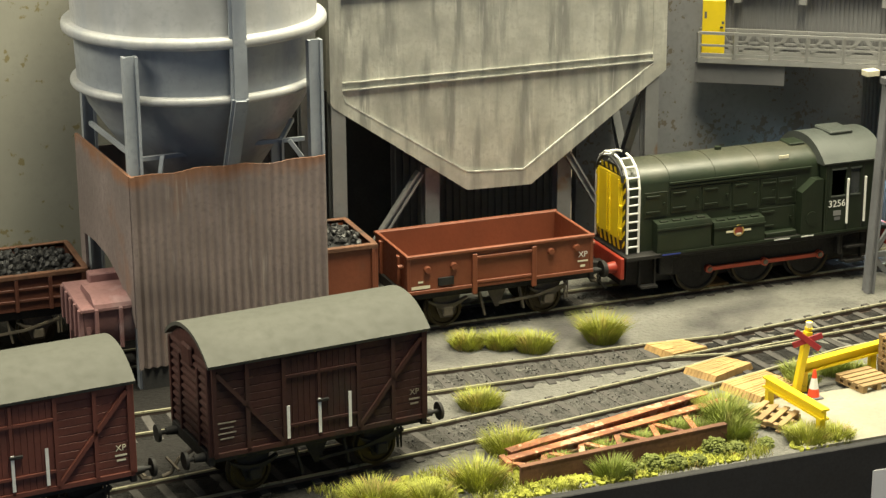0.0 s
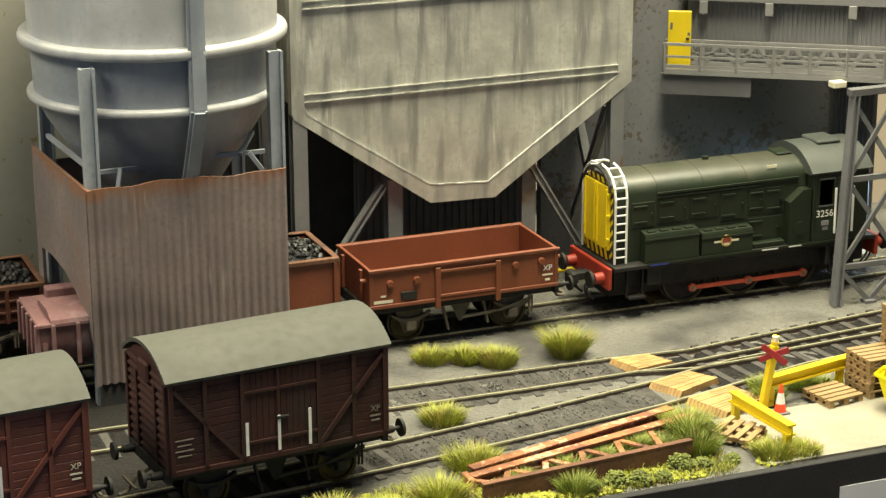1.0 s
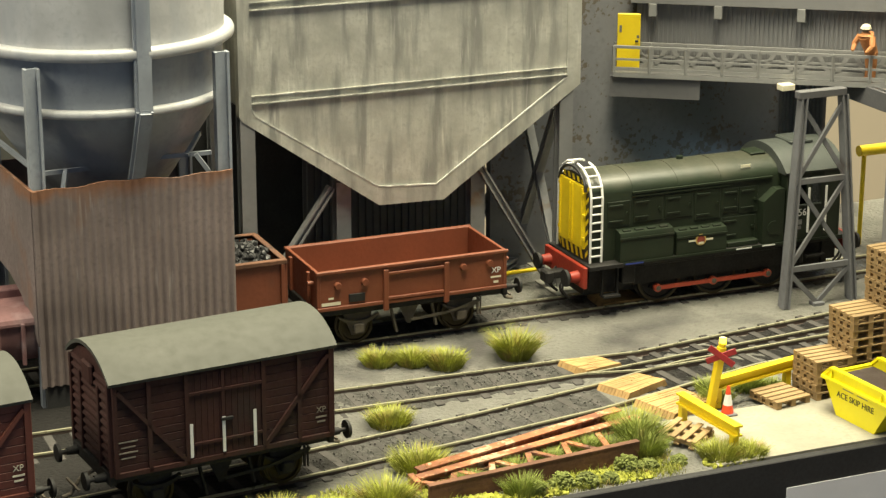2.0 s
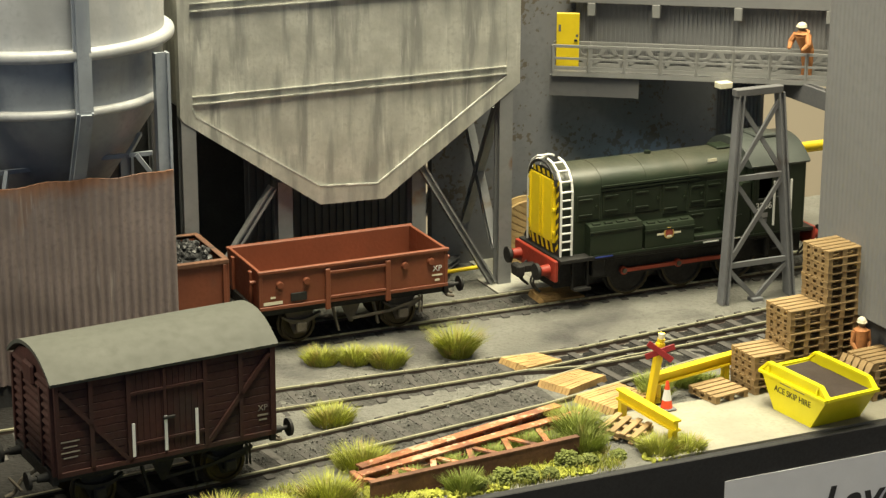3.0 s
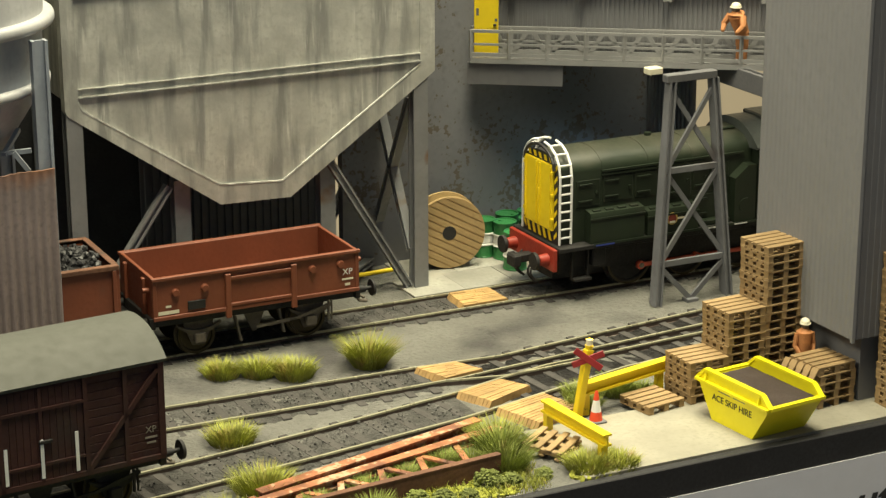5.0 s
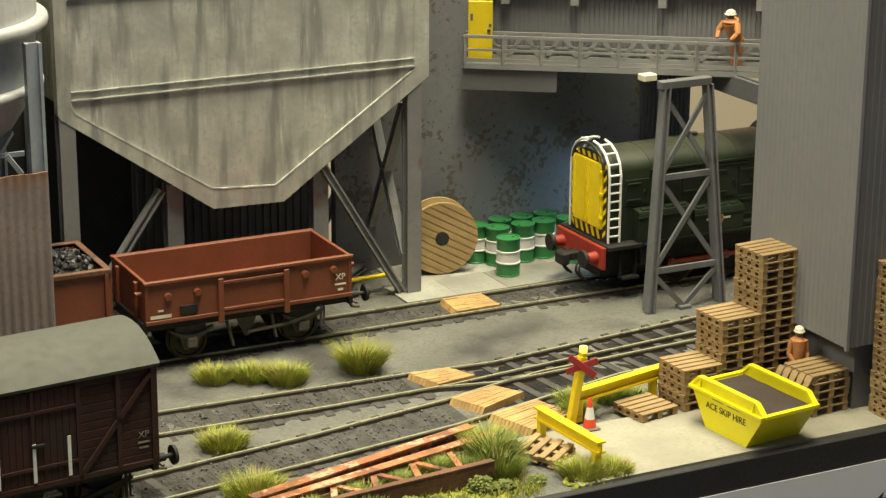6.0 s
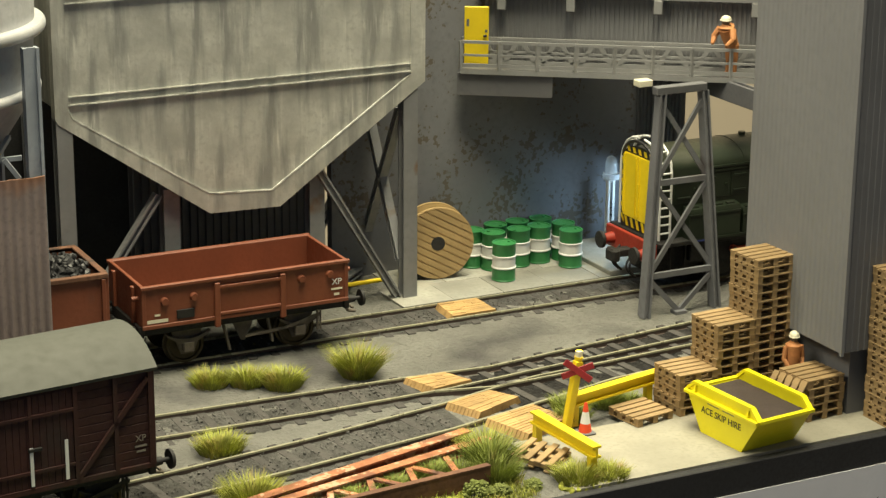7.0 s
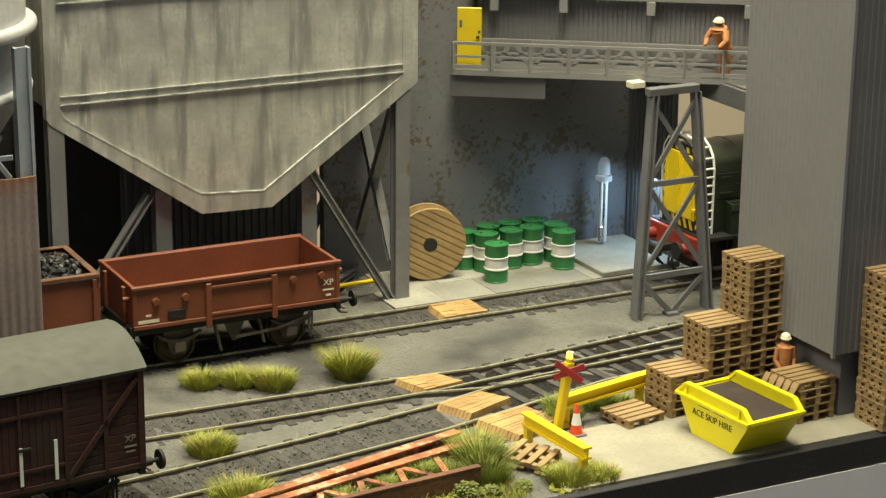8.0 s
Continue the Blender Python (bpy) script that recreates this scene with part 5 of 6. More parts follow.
# ---- yard things ----
def crossing_panel(corners, planks, label):
    """A timber crossing panel of planks with staggered joints and worn slanted ends."""
    t = thing("timber_crossing", label, "crossing", group="timber crossing panels")
    a, b, c, d = (Vector((*p, 0)) for p in corners)  # a-b along the track on the far side, d-c on the near side
    rnd = random.Random(len(planks) if isinstance(planks, list) else planks)
    for i in range(planks):
        f0, f1 = i / planks + 0.006, (i + 1) / planks - 0.006
        cuts = [0.0, rnd.uniform(0.3, 0.7), 1.0]
        for u0, u1 in zip(cuts, cuts[1:]):
            bm = BM()
            q = [a.lerp(d, f).lerp(b.lerp(c, f), u) for f, u in ((f0, u0 + 0.002), (f0, u1 - 0.002), (f1, u1 - 0.002), (f1, u0 + 0.002))]
            z = 0.035 + rnd.uniform(-0.006, 0.006)
            lo = [bm.verts.new((v.x, v.y, -0.16)) for v in q]
            hi = []
            for k, v in enumerate(q):
                u = (u0, u1, u1, u0)[k]
                inward = (b - a).normalized() * (0.10 if u == 0 else -0.10 if u == 1 else 0)
                hi.append(bm.verts.new((v.x + inward.x, v.y + inward.y, z)))
            bm.faces.new(hi)
            bm.faces.new(lo[::-1])
            for k in range(4):
                bm.faces.new((lo[k], lo[(k + 1) % 4], hi[(k + 1) % 4], hi[k]))
            part("plank", bm, WOOD, t, smooth=0)


crossing_panel([(5.40, -2.92), (6.62, -2.95), (6.95, -3.72), (5.72, -3.86)], 8, "pale timber crossing panel between siding rails")
crossing_panel([(5.58, -4.80), (7.02, -4.46), (7.42, -5.16), (5.98, -5.70)], 9, "pale timber crossing panel between turnout rails")
crossing_panel([(5.92, -6.10), (7.48, -5.72), (7.80, -6.80), (6.32, -7.36)], 11, "wide pale timber crossing panel beside the rails")
crossing_panel([(8.60, 1.76), (9.95, 1.76), (9.95, 0.66), (8.50, 0.66)], 8, "pale timber crossing panel on the running line")


PALLET_H = 0.20


def pallet():
    t = thing("pallet", "light brown wooden pallet in a stack", "pallet", group="stacked pallets")
    top = mesh_of(box(BM(), -0.53, -0.082, 0.158, 0.53, 0.082, 0.20, 0.008), PALLET)
    block = mesh_of(box(BM(), -0.07, -0.085, 0.035, 0.07, 0.085, 0.128, 0.004), PALLET)
    runner = mesh_of(box(BM(), -0.075, -0.52, 0.126, 0.075, 0.52, 0.160, 0.004), PALLET)
    base = mesh_of(box(BM(), -0.075, -0.52, 0.0, 0.075, 0.52, 0.038, 0.006), PALLET)
    for i in range(5):
        part("top_board", top, None, t, m=at(0, -0.44 + 0.22 * i, 0))
    for x in (-0.45, 0, 0.45):
        part("stringer", runner, None, t, m=at(x, 0, 0))
        part("bottom_board", base, None, t, m=at(x, 0, 0))
        for y in (-0.43, -0.145, 0.145, 0.43):
            part("block", block, None, t, m=at(x, y, 0))
    return t


FIRST = pallet()
rnd = random.Random(5)


def stack(x, y, count, z=-0.06, rz=0.0, first=False):
    for k in range(count):
        m = at(x + rnd.uniform(-0.015, 0.015), y + rnd.uniform(-0.015, 0.015), z + k * PALLET_H, 0, 0, rz + rnd.uniform(-1.2, 1.2))
        if first and k == 0:
            FIRST.matrix_basis = m
        else:
            copy_thing(FIRST, m)


stack(12.72, -6.98, 17, rz=4, first=True)
stack(11.66, -7.06, 10, rz=2)
stack(10.61, -7.16, 5, rz=2)
stack(13.02, -8.72, 5, rz=5)
stack(14.48, -9.98, 18)
loose = copy_thing(FIRST, at(9.35, -7.28, -0.06, 0, 0, 9))
tagged(loose, "orange-brown wooden pallet lying on the concrete", group="loose pallets")
lean = copy_thing(FIRST, at(12.22, -8.80, 0.40, 0, -52, 10))
tagged(lean, "wooden pallet leaning against a stack", group="loose pallets")


def broken_pallet():
    t = thing("pallet", "small broken pallet lying askew in the grass", "pallet", at(6.05, -8.55, -0.06, 4, -3, 35), group="loose pallets")
    for i in range(4):
        part("top_board", box(BM(), -0.50, -0.45 + 0.27 * i, 0.16, 0.46 + 0.05 * (i % 2), -0.30 + 0.27 * i, 0.21, 0.01), PALLET, t)
    for x in (-0.38, 0.0, 0.36):
        part("bearer", box(BM(), x - 0.07, -0.50, 0.06, x + 0.07, 0.52, 0.16, 0.01), PALLET, t)
    for i, y in enumerate((-0.40, 0.05, 0.45)):
        part("bottom_board", box(BM(), -0.48, y - 0.07, 0.0, 0.48, y + 0.07, 0.05, 0.01), PALLET, t, m=at(0, 0, 0, 0, 0, 6 * (i - 1)))


broken_pallet()


def skip():
    """An open builder's skip: upright sides with cut corners, sloping ends, rolled rim, side ledges and earth fill."""
    t = thing("skip", "bright yellow builder's skip filled with brown earth", "skip", at(10.87, -9.30, -0.06, 0, 0, 5.2))
    w, foot, top, ze, zs, cut = 0.75, 0.70, 1.25, 0.86, 1.10, 0.98
    outline = [(-foot, 0.0), (foot, 0.0), (top, ze), (cut, zs), (-cut, zs), (-top, ze)]
    for s in (-1, 1):
        side = part("side", prism(BM(), outline, min(s * w, s * (w - 0.06)), max(s * w, s * (w - 0.06)), "x"), SKIPYELLOW, t, smooth=0)
        for k, (a, b) in enumerate(zip(outline[2:], outline[3:])):
            part("rim", bar(BM(), (s * (w - 0.03), *a), (s * (w - 0.03), *b), 0.13, 0.07, (0, 0, 1)), SKIPYELLOW, side, smooth=0)
        part("ledge", bar(BM(), (s * (w + 0.04), -top, ze - 0.02), (s * (w + 0.04), top, ze - 0.02), 0.10, 0.07), SKIPYELLOW, side, smooth=0)
        for y in (-0.90, 0.92):
            part("gusset", prism(BM(), [(min(s * w, s * (w + 0.08)), ze), (max(s * w, s * (w + 0.08)), ze), (s * (w + 0.03), zs - 0.02), (s * w, zs - 0.02)], y - 0.03, y + 0.03, "y"), SKIPYELLOW, side, smooth=0)
        end = part("end", prism(BM(), [(s * foot, 0.0), (s * top, ze), (s * (top - 0.07), ze), (s * (foot - 0.07), 0.04)], -w + 0.06, w - 0.06, "x"), SKIPYELLOW, t, smooth=0)
        part("rim", bar(BM(), (-w + 0.02, s * (top - 0.02), ze), (w - 0.02, s * (top - 0.02), ze), 0.12, 0.07), SKIPYELLOW, end, smooth=0)
    part("floor", box(BM(), -w + 0.06, -foot + 0.05, 0.005, w - 0.06, foot - 0.05, 0.05), SKIPYELLOW, t)
    bm = BM()
    n = 14
    grid = [[bm.verts.new((-0.68 + 1.36 * u / n, -1.14 + 2.28 * v / n, 0.845 + 0.015 * noise.noise(Vector((u * 0.5, v * 0.5, 3))))) for v in range(n + 1)] for u in range(n + 1)]
    for u in range(n):
        for v in range(n):
            bm.faces.new((grid[u][v], grid[u + 1][v], grid[u + 1][v + 1], grid[u][v + 1]))
    bmesh.ops.solidify(bm, geom=bm.faces[:], thickness=0.08)
    part("fill", bm, DIRT, t, "smooth brown earth fill")
    face = Matrix(((0, 0, -1), (-1, 0, 0), (0, 1, 0))).to_4x4()
    text("lettering", "ACE SKIP HIRE", 0.215, INK, t, at(-w - 0.006, 0.02, 0.55) @ face)
    for y in (0.30, -0.22):
        part("writing", box(BM(), -0.20, -0.014, 0, 0.20, 0.014, 0.006), FADED, t, m=at(-w - 0.002, y, 0.745) @ face)


skip()


def barrier(p, q, z, label, posts):
    t = thing("barrier", label, "barrier", group="yellow barriers")
    part("beam", ibeam(BM(), (*p, z), (*q, z), 0.22, 0.28, 0.05), YELLOW, t)
    for f in posts:
        x, y = lerp(p, q, f)
        part("post", bar(BM(), (x, y, -0.12), (x, y, z - 0.12), 0.16, 0.16, (0, 1, 0)), YELLOW, t)


barrier((6.50, -7.38), (6.68, -9.80), 0.46, "yellow steel barrier beside the grass", (0.06, 0.93))
barrier((7.62, -7.02), (10.35, -6.42), 0.50, "yellow steel barrier beside the track", (0.05, 0.88))


def crossing_sign():
    t = thing("crossing_sign", "yellow post with red crossed boards and amber lamp", "sign", at(7.46, -7.16, -0.1, 0, 9.5, 0))
    part("post", box(BM(), -0.09, -0.09, 0, 0.09, 0.09, 1.62, 0.015), YELLOW, t)
    for a in (28, -28):
        bm = box(BM(), -0.38, -0.13 - 0.02 * (a > 0), -0.075, 0.38, -0.10 - 0.02 * (a > 0), 0.075, 0.01)
        part("cross_board", bm, SIGNRED, t, "dark red crossed board", m=at(0, 0, 1.42, 0, a, -20))
    part("lamp_housing", tube(BM(), (0, 0, 1.60), (0, 0, 1.715), 0.08, 0.10), YELLOW, t)
    return t


SIGN = crossing_sign()


def beacon():
    """A flashing lamp made as a turning drum, one half lit, the other blank."""
    t = tagged(new("beacon_lamp"), "amber flashing lamp on the sign, made as a turning drum", "lamp")
    t.empty_display_size = 0.01
    t.matrix_basis = at(7.745, -7.16, 1.60)
    bm = BM()
    prism(bm, [(0.08 * math.sin(k * math.pi / 8), -0.08 * math.cos(k * math.pi / 8)) for k in range(9)], 0.0, 0.13, "z")
    part("lit_half", bm, AMBER, t, "glowing amber half")
    bm = BM()
    prism(bm, [(-0.08 * math.sin(k * math.pi / 8), 0.08 * math.cos(k * math.pi / 8)) for k in range(9)], 0.0, 0.13, "z")
    part("blank_half", bm, CREAM, t, "pale blank half")
    return t


BEACON = beacon()


def traffic_cone():
    t = thing("traffic_cone", "red and white traffic cone on the concrete", "cone", at(7.68, -7.62, -0.06))
    part("base", box(BM(), -0.19, -0.19, 0, 0.19, 0.19, 0.05, 0.02), SHEET_DARK, t)
    part("cone", lathe(BM(), [(0.150, 0.05), (0.115, 0.25)], 20), CONERED, t)
    part("band", lathe(BM(), [(0.115, 0.25), (0.068, 0.52)], 20), WHITE, t, "white reflective band")
    part("tip", lathe(BM(), [(0.068, 0.52), (0.04, 0.70), (0.028, 0.73)], 20), CONERED, t)


traffic_cone()


def drum(x, y, turn=0.0):
    r, h = 0.32, 1.06
    t = thing("oil_drum", "green oil drum with a white middle band", "drum", at(x, y, -0.07, 0, 0, turn), group="oil drums")
    part("lower_shell", lathe(BM(), [(r - 0.02, 0), (r + 0.012, 0.01), (r + 0.012, 0.035), (r, 0.05), (r, 0.35)], 28), DRUMGREEN, t)
    part("band", lathe(BM(), [(r, 0.35), (r + 0.022, 0.365), (r + 0.022, 0.39), (r, 0.405), (r, 0.67), (r + 0.022, 0.685), (r + 0.022, 0.71), (r, 0.72)], 28), WHITE, t, "white painted band")
    up = part("upper_shell", lathe(BM(), [(r, 0.72), (r, h - 0.05), (r + 0.012, h - 0.03), (r + 0.012, h), (r - 0.02, h), (r - 0.03, h - 0.03)], 28), DRUMGREEN, t)
    part("bung", tube(BM(), (0.18, 0.05, h - 0.03), (0.18, 0.05, h + 0.0), 0.05, n=10), DRUMGREEN, up)
    return t


DRUMS = [(11.42, 3.15), (13.70, 3.45), (13.10, 4.20), (11.62, 4.15), (11.20, 4.62), (12.42, 4.15), (13.85, 4.15), (12.05, 4.83), (12.75, 4.85), (13.5, 4.84)]
d0 = drum(*DRUMS[0])
for k, (x, y) in enumerate(DRUMS[1:]):
    copy_thing(d0, at(x, y, -0.07, 0, 0, 47 * k))


def cable_reel():
    """A wooden cable reel: two boarded flanges, a pale wound barrel and a black disc for the dark middle hole."""
    t = thing("cable_reel", "large wooden cable reel with boarded flanges", "reel", at(9.85, 4.22, 0.95, 0, 0, -12))
    R, w = 1.01, 0.27
    rot = Matrix.Rotation(math.pi / 2, 4, "X")
    for s in (-1, 1):
        flange = part("flange", lathe(BM(), [(0.17, -0.04), (R, -0.04), (R, 0.04), (0.17, 0.04), (0.17, -0.04)], 56, Matrix.Translation((0, s * w, 0)) @ rot), REELWOOD, t)
        n = 11
        for i in range(n):
            u0, u1 = -R + 2 * R * i / n + 0.016, -R + 2 * R * (i + 1) / n - 0.016

            def strip(u0, u1, side):
                pts = []
                for u in (u0, (u0 + u1) / 2, u1):
                    half = math.sqrt(max(0.0, (R - 0.01) ** 2 - u * u))
                    inner = math.sqrt(max(0.0, 0.17**2 - u * u)) if abs(u) < 0.17 else 0.0
                    pts.append((u, half, inner))
                if all(p[2] == 0 for p in pts):
                    return [[(u, -h) for u, h, _ in pts] + [(u, h) for u, h, _ in pts[::-1]]]
                return [[(u, -h) for u, h, _ in pts] + [(u, -q) for u, _, q in pts[::-1]], [(u, q) for u, _, q in pts] + [(u, h) for u, h, _ in pts[::-1]]]
            for poly in strip(u0, u1, s):
                c, sn = math.cos(radians(62)), math.sin(radians(62))
                bm = prism(BM(), [(a * c - b * sn, a * sn + b * c) for a, b in poly], min(s * (w + 0.04), s * (w + 0.065)), max(s * (w + 0.04), s * (w + 0.065)), "y")
                part("board", bm, REELWOOD, flange, smooth=0)
    part("winding", lathe(BM(), [(0.5, -w + 0.04), (0.80, -w + 0.05), (0.82, 0), (0.80, w - 0.05), (0.5, w - 0.04)], 40, rot), CREAM, t, "pale wound cable")
    # Black plug through the middle paints the darkness of the open hole.
    part("hub", lathe(BM(), [(0.05, -w - 0.075), (0.195, -w - 0.075), (0.195, w + 0.075), (0.05, w + 0.075)], 24, rot), INK, t)


cable_reel()


def led_post():
    t = thing("lamp_post", "pale post with a clear domed lamp on top", "lamp", at(15.62, 4.55, 0.06))
    part("post", box(BM(), -0.12, -0.07, 0.03, 0.12, 0.09, 1.9, 0.02), WHITE, t)
    part("channel", box(BM(), -0.04, -0.09, 0.03, 0.02, -0.07, 1.85), CHROME, t)
    part("clip", box(BM(), -0.16, -0.12, 0.1, -0.02, -0.06, 0.55, 0.02), CHROME, t)
    part("collar", lathe(BM(), [(0.10, 1.9), (0.25, 1.9), (0.25, 2.06), (0.17, 2.08)], 24), CLEAR, t)
    part("dome", lathe(BM(), [(0.18, 2.08), (0.18, 2.34), (0.165, 2.44), (0.12, 2.53), (0.06, 2.575), (0.005, 2.58)], 24), CLEAR, t, "clear plastic dome")


led_post()
slab("lamp_slab", 14.22, 2.15, -0.3, 16.74, 5.18, 0.06, PAVING, "raised pale concrete slab by the end wall", "slab", 0.02)


def limb(bm, p, q, r, r2, n=8):
    tube(bm, p, q, r, r2, n)
    bmesh.ops.create_uvsphere(bm, u_segments=8, v_segments=6, radius=r2, matrix=Matrix.Translation(q))


def figurine(m, label, lean, size=0.94):
    """A plain painted model figure in one mesh."""
    bm = BM()
    for s in (-1, 1):
        limb(bm, (0.11 * s, 0, 0.06), (0.10 * s, 0.02, 0.46), 0.075, 0.085)
        limb(bm, (0.10 * s, 0.02, 0.46), (0.09 * s, 0.0, 0.88), 0.10, 0.135)
        box(bm, 0.11 * s - 0.06, -0.16, 0.0, 0.11 * s + 0.06, 0.10, 0.10, 0.02)
        if lean:
            limb(bm, (0.22 * s, -0.28, 1.38), (0.34 * s, -0.40, 1.14), 0.105, 0.085)
            limb(bm, (0.33 * s, -0.40, 1.12), (0.26 * s, -0.56, 0.98), 0.085, 0.06)
        else:
            limb(bm, (0.24 * s, 0, 1.38), (0.30 * s, -0.02, 1.08), 0.085, 0.07)
            limb(bm, (0.30 * s, -0.02, 1.08), (0.22 * s, -0.18, 0.92), 0.07, 0.055)
    o = -0.30 if lean else 0.0
    tube(bm, (0, 0, 0.86), (0, o * 0.5, 1.15), 0.20, 0.22, 12)
    tube(bm, (0, o * 0.5, 1.13), (0, o, 1.42), 0.22, 0.24, 12)
    tube(bm, (0, o, 1.41), (0, o, 1.52), 0.235, 0.09, 12)
    def paint(made, slot):
        for v in made["verts"]:
            for f in v.link_faces:
                f.material_index = slot
    paint(bmesh.ops.create_uvsphere(bm, u_segments=12, v_segments=10, radius=0.12, matrix=Matrix.Translation((0, o - 0.03, 1.60))), 1)
    paint(bmesh.ops.create_uvsphere(bm, u_segments=12, v_segments=10, radius=0.145, matrix=Matrix.Translation((0, o - 0.02, 1.66)) @ Matrix.Diagonal((1, 1.1, 0.75, 1))), 2)
    paint(bmesh.ops.create_cone(bm, cap_ends=True, segments=14, radius1=0.17, radius2=0.16, depth=0.02, matrix=Matrix.Translation((0, o - 0.03, 1.64))), 2)
    bmesh.ops.scale(bm, vec=(size, size, size) if lean else (size * 0.8, size * 0.85, size), verts=bm.verts)
    ob = solid("figurine", bm, ORANGE, label, "figurine", m)
    ob.data.materials.append(DIRTY)
    ob.data.materials.append(CREAM)


figurine(at(*along(7.25, 0.36), 5.59, 0, 0, -72), "painted model figurine in orange leaning on the railing", True)
figurine(at(13.04, -7.92, -0.06, 0, 0, -10), "painted model figurine in orange standing by the building", False, 0.97)


# ---- rusty girders in the grass ----
def rusty_girder():
    t = thing("rusty_girder", "orange rusted lattice girder lying in the grass", "girder")
    A0, A1, B0, B1 = (-0.70, -8.42, 0.10), (5.05, -6.98, 0.14), (-0.82, -8.72, 0.06), (5.30, -7.52, 0.12)
    part("chord", ibeam(BM(), A0, A1, 0.26, 0.24, 0.04), RUST, t)
    part("chord", ibeam(BM(), B0, B1, 0.24, 0.22, 0.04), RUST, t)
    part("chord", bar(BM(), (-0.80, -8.60, 0.02), (5.2, -7.2, 0.06), 0.10, 0.06), RUST, t)
    part("end_plate", box(BM(), -0.95, -8.95, -0.15, -0.80, -8.45, 0.16, 0.02), RUST, t)
    C0, C1 = (-0.75, -9.36, 0.05), (4.3, -9.1, 0.15)
    for i in range(5):
        f0, f1 = i / 5, (i + 0.5) / 5
        part("lacing", bar(BM(), lerp(B0, lerp(B0, B1, 0.8), f0), lerp(C0, C1, f1), 0.14, 0.05), RUST, t)
        part("lacing", bar(BM(), lerp(C0, C1, f1), lerp(B0, lerp(B0, B1, 0.8), (i + 1) / 5), 0.14, 0.05), RUST, t)


rusty_girder()


def rusty_plate():
    t = thing("rusty_beam", "dark rusted steel beam lying on edge", "beam")
    part("web", bar(BM(), (-0.92, -9.62, 0.08), (4.42, -9.22, 0.13), 0.06, 0.44), DARKRUST, t)
    part("flange", bar(BM(), (-0.92, -9.58, 0.31), (4.42, -9.18, 0.36), 0.16, 0.04), DARKRUST, t)
    part("flange", bar(BM(), (-0.92, -9.58, -0.13), (4.42, -9.18, -0.09), 0.16, 0.04), DARKRUST, t)


rusty_plate()


# ---- grass ----
def blades(bm, x, y, z, r, h, n, rnd, spread=0.5):
    """Three-sided tapering blades that fan out from a clump."""
    for _ in range(n):
        a, d = rnd.uniform(0, 2 * math.pi), r * math.sqrt(rnd.random())
        px_, py = x + d * math.cos(a), y + d * math.sin(a)
        lean_ = spread * (d / max(r, 1e-3)) + rnd.uniform(0, 0.25)
        hh = h * rnd.uniform(0.5, 1.12) * (1 - 0.30 * d / r)
        aa = a + rnd.uniform(-0.6, 0.6)
        tip = (px_ + math.cos(aa) * lean_ * hh, py + math.sin(aa) * lean_ * hh, z + hh)
        w = rnd.uniform(0.006, 0.012)
        ring = [bm.verts.new((px_ + w * math.cos(aa + k * 2.09), py + w * math.sin(aa + k * 2.09), z - 0.05)) for k in range(3)]
        mid = [bm.verts.new((px_ + (tip[0] - px_) * 0.45 + w * 0.8 * math.cos(aa + k * 2.09), py + (tip[1] - py) * 0.45 + w * 0.8 * math.sin(aa + k * 2.09), z + hh * 0.6)) for k in range(3)]
        top = bm.verts.new(tip)
        for k in range(3):
            j = (k + 1) % 3
            bm.faces.new((ring[k], ring[j], mid[j], mid[k]))
            bm.faces.new((mid[k], mid[j], top))


def tuft(x, y, r, h, n, material, label, seed):
    bm = BM()
    blades(bm, x, y, -0.12, r, h * 1.02, int(n * 2.0), random.Random(seed), 1.0)
    return solid("grass_tuft", bm, material, label, "grass", group="grass tufts", smooth=0)


for k, (x, y, r, h, n, dark) in enumerate([
        (4.72, -1.90, 0.35, 0.84, 480, 0), (1.30, -0.98, 0.38, 0.42, 330, 0), (2.12, -1.30, 0.36, 0.46, 320, 0), (2.82, -1.80, 0.40, 0.50, 350, 0),
        (0.02, -4.95, 0.44, 0.44, 360, 0), (-0.35, -7.75, 0.52, 0.55, 420, 0), (-1.75, -9.2, 0.48, 0.62, 360, 0), (-4.2, -9.2, 0.55, 0.5, 400, 0), (-3.1, -9.6, 0.5, 0.45, 380, 0),
        (4.95, -8.25, 0.36, 0.74, 420, 1), (5.15, -7.60, 0.36, 0.62, 380, 0), (4.75, -8.9, 0.36, 0.55, 360, 1), (6.25, -9.75, 0.42, 0.42, 380, 0), (6.95, -9.85, 0.34, 0.34, 300, 0),
        (8.15, -6.15, 0.34, 0.42, 300, 1), (9.05, -6.12, 0.34, 0.45, 300, 1), (7.9, -6.7, 0.3, 0.4, 220, 1), (9.6, -6.35, 0.3, 0.3, 200, 1), (0.35, -9.05, 0.30, 0.35, 220, 1), (1.6, -8.75, 0.32, 0.36, 220, 1),
        (2.6, -8.55, 0.34, 0.36, 220, 1), (3.55, -8.3, 0.36, 0.42, 260, 1), (1.2, -9.85, 0.32, 0.5, 240, 1), (4.1, -8.5, 0.34, 0.4, 220, 1)]):
    tuft(x, y, r, h, n, GRASS_DARK if dark else GRASS, "mid-green static grass tuft beside the girders" if dark else "yellow-green static grass tuft with straw tips", 40 + k)


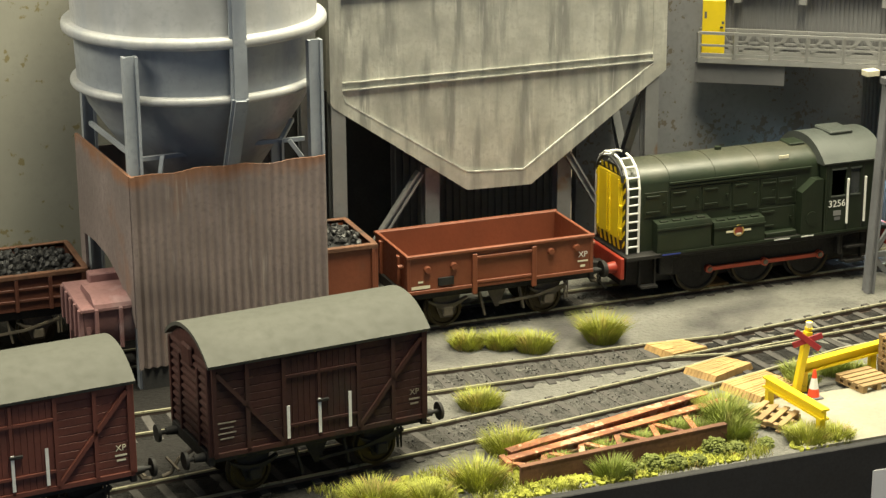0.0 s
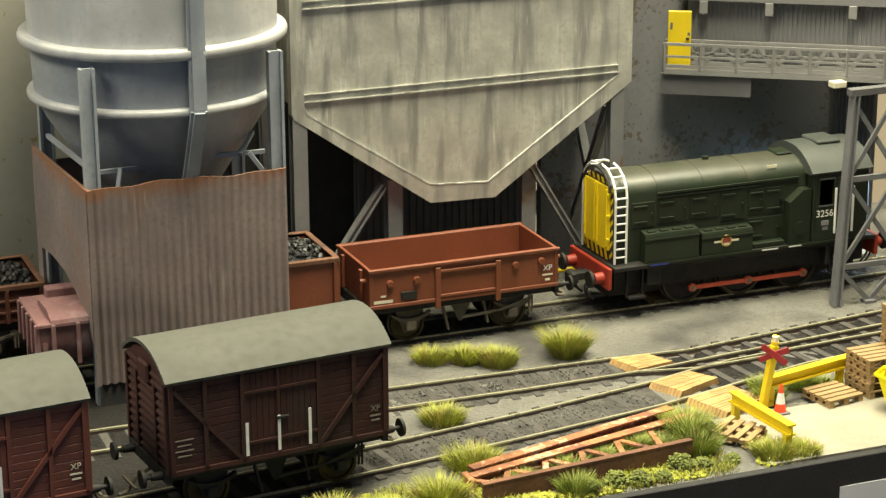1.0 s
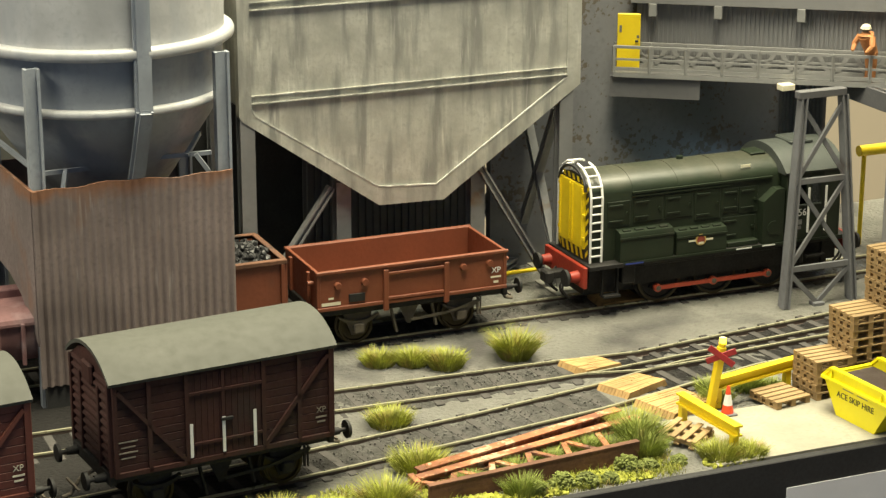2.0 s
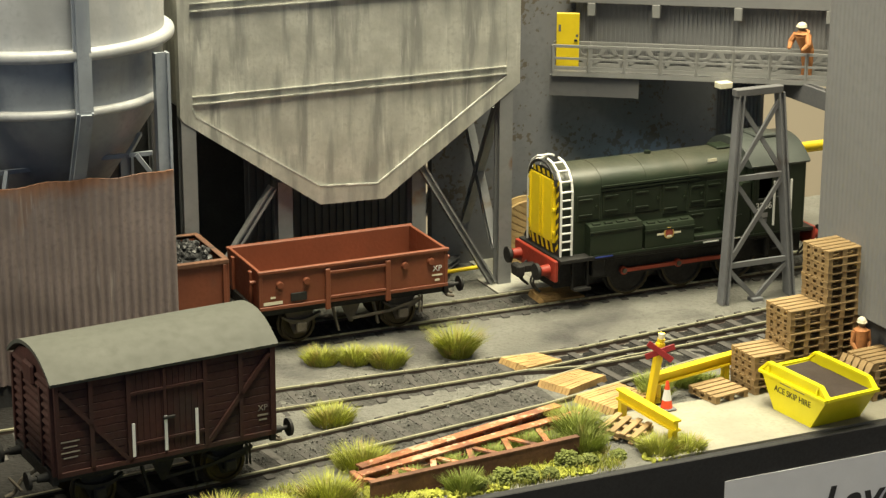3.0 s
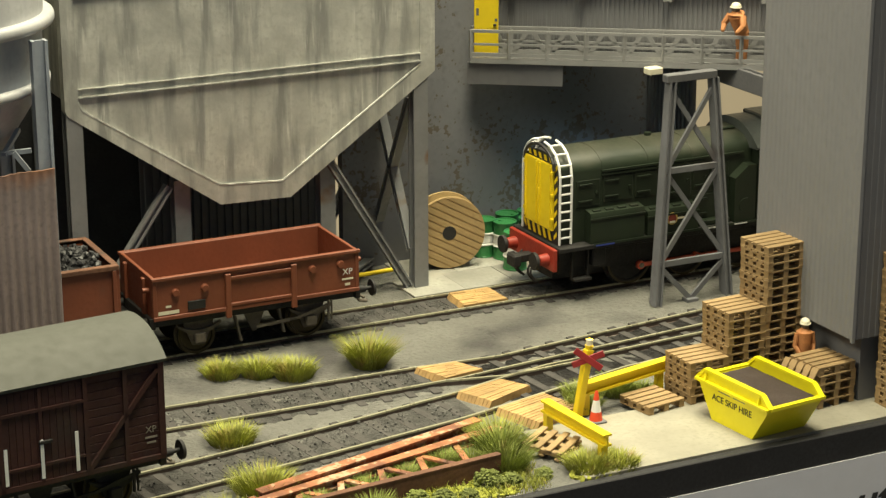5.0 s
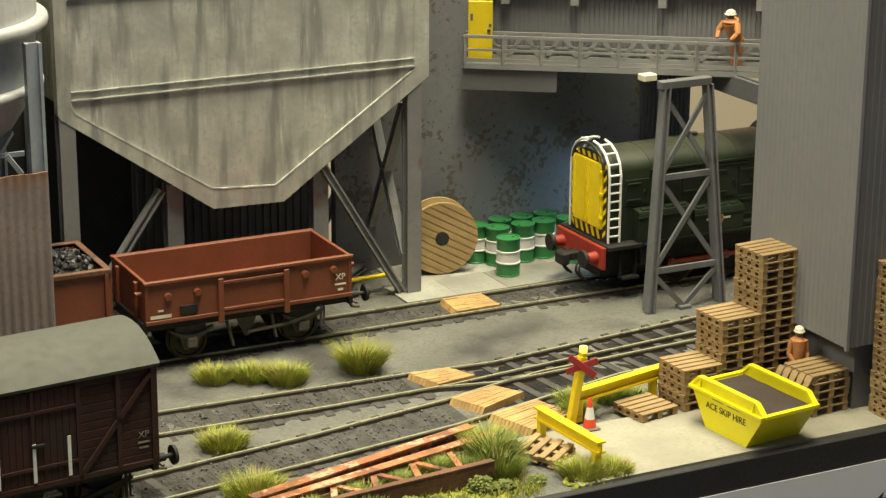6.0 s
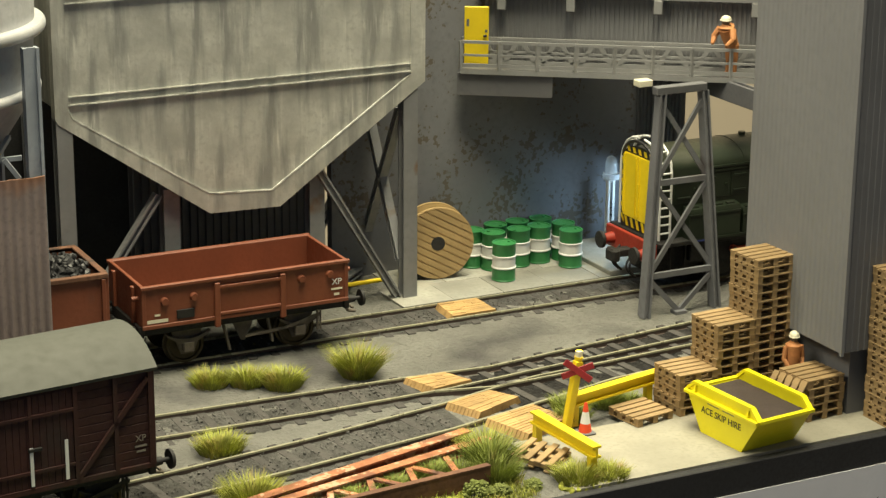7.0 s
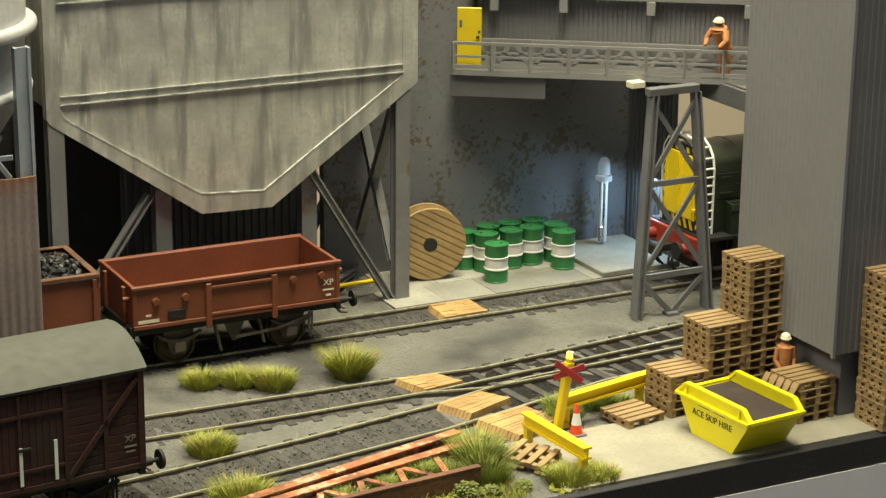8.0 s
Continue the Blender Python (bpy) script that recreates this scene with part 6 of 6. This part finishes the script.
def ground_cover():
    """Short scatter, foam clumps and low grass along the front edge of the board."""
    rnd = random.Random(11)
    low, foam, bush = BM(), BM(), BM()

    def edge_y(x):
        return -9.55 + 0.35 * noise.noise(Vector((x * 0.6, 2, 0))) + (0.0 if x < 4 else -0.12 * (x - 4)) + 0.65 * min(1.0, max(0.0, (0.5 - x) / 2))
    for _ in range(4600):
        x = rnd.uniform(-7, 7.2)
        y = rnd.uniform(-10.25, edge_y(x) + 0.75)
        if noise.noise(Vector((x * 0.8, y * 0.8, 5))) < -0.12:
            continue
        blades(low, x, y, -0.13, 0.06, rnd.uniform(0.12, 0.26), 3, rnd, 0.8)

    def clump(bm, x, y, z, r):
        m = Matrix.Translation((x, y, z))
        vs = bmesh.ops.create_icosphere(bm, subdivisions=1, radius=r, matrix=m)["verts"]
        for v in vs:
            v.co = Vector((x, y, z)) + (v.co - Vector((x, y, z))) * rnd.uniform(0.55, 1.35)
    for _ in range(2800):
        x = rnd.uniform(-7, 6.8)
        y = rnd.uniform(-10.25, edge_y(x) + 0.55)
        if noise.noise(Vector((x * 0.7, y * 1.1, 9))) < -0.02:
            continue
        clump(foam, x, y, -0.11, rnd.uniform(0.03, 0.09))
    for cx, cy, r in ((2.2, -9.82, 0.32), (1.55, -9.92, 0.25), (2.75, -9.95, 0.28), (3.95, -9.55, 0.36), (4.4, -9.75, 0.25), (3.3, -10.0, 0.2), (5.2, -9.7, 0.2)):
        for _ in range(260):
            a, e, d = rnd.uniform(0, 6.28), rnd.uniform(0, 1.5), r * rnd.uniform(0.5, 1.0)
            clump(bush, cx + d * math.cos(a) * math.cos(e), cy + d * math.sin(a) * math.cos(e), -0.1 + 0.9 * d * math.sin(e), rnd.uniform(0.022, 0.055))
    solid("low_grass", low, GRASS, "short yellow-green grass along the board edge", "grass", kind="stuff", smooth=0)
    solid("foam_scatter", foam, MOSS, "yellow-green foam scatter along the board edge", "scatter", kind="stuff", smooth=0)
    solid("foam_bushes", bush, BUSH, "dark green foam bushes at the board edge", "bushes", kind="stuff", smooth=0)


ground_cover()


def paper_sign():
    t = thing("paper_sign", "pale grey paper notice fixed to the front board", "sign")
    part("sheet", box(BM(), 7.56, -10.562, -5.6, 18.5, -10.545, -0.78), PAPER, t)
    cu = bpy.data.curves.new("text", "FONT")
    cu.body, cu.size, cu.extrude, cu.shear, cu.offset = "Layout", 1.25 * S, 0.003 * S, 0.25, 0.02 * S
    cu.materials.append(INK)
    ob = new("lettering", cu)
    ob.parent, ob.matrix_basis = t, at(10.24, -10.570, -2.30, 90, 0, 0)


paper_sign()


# ---- movement ----
# the beacon turns half round to show its lit half, and half round again
LIT = [(1.87, 2.2), (2.55, 2.95), (3.2, 3.6), (3.85, 4.23), (4.57, 4.93), (5.27, 5.6), (5.9, 6.27), (6.57, 6.93), (7.27, 7.66), (7.98, 8.3)]


def beacon_turns():
    rows, turn = [(0.0, 60.0)], 60.0
    for pair in LIT:
        for start in pair:
            for k in range(4):
                t = start - 0.05 + k / 30
                if rows[-1][0] < t - 0.02 and t <= 8.0:
                    rows.append((t, turn + 60 * k))
            turn += 180
    rows.append((8.04, rows[-1][1])) if rows[-1][0] < 8.0 else None
    return rows


def motions():
    times = [round(0.1 * i, 1) for i in range(81)]
    walk(LOCO, [(t, at(LX0 + travelled(t), 1.21, 0)) for t in times])
    for wh, x, s in LOCO_WHEELS:
        walk(wh, [(t, at(x, 0.72 * s, WR, 0, math.degrees(travelled(t) / WR), 0)) for t in times])
    for rod, s in RODS:
        rows = []
        for t in times:
            a = travelled(t) / WR
            rows.append((t, at(CRANK * math.cos(a), 0.98 * s, WR - CRANK * math.sin(a))))
        walk(rod, rows)
    walk(BEACON, [(t, at(7.745, -7.16, 1.60, 0, 0, turn)) for t, turn in beacon_turns()])


motions()
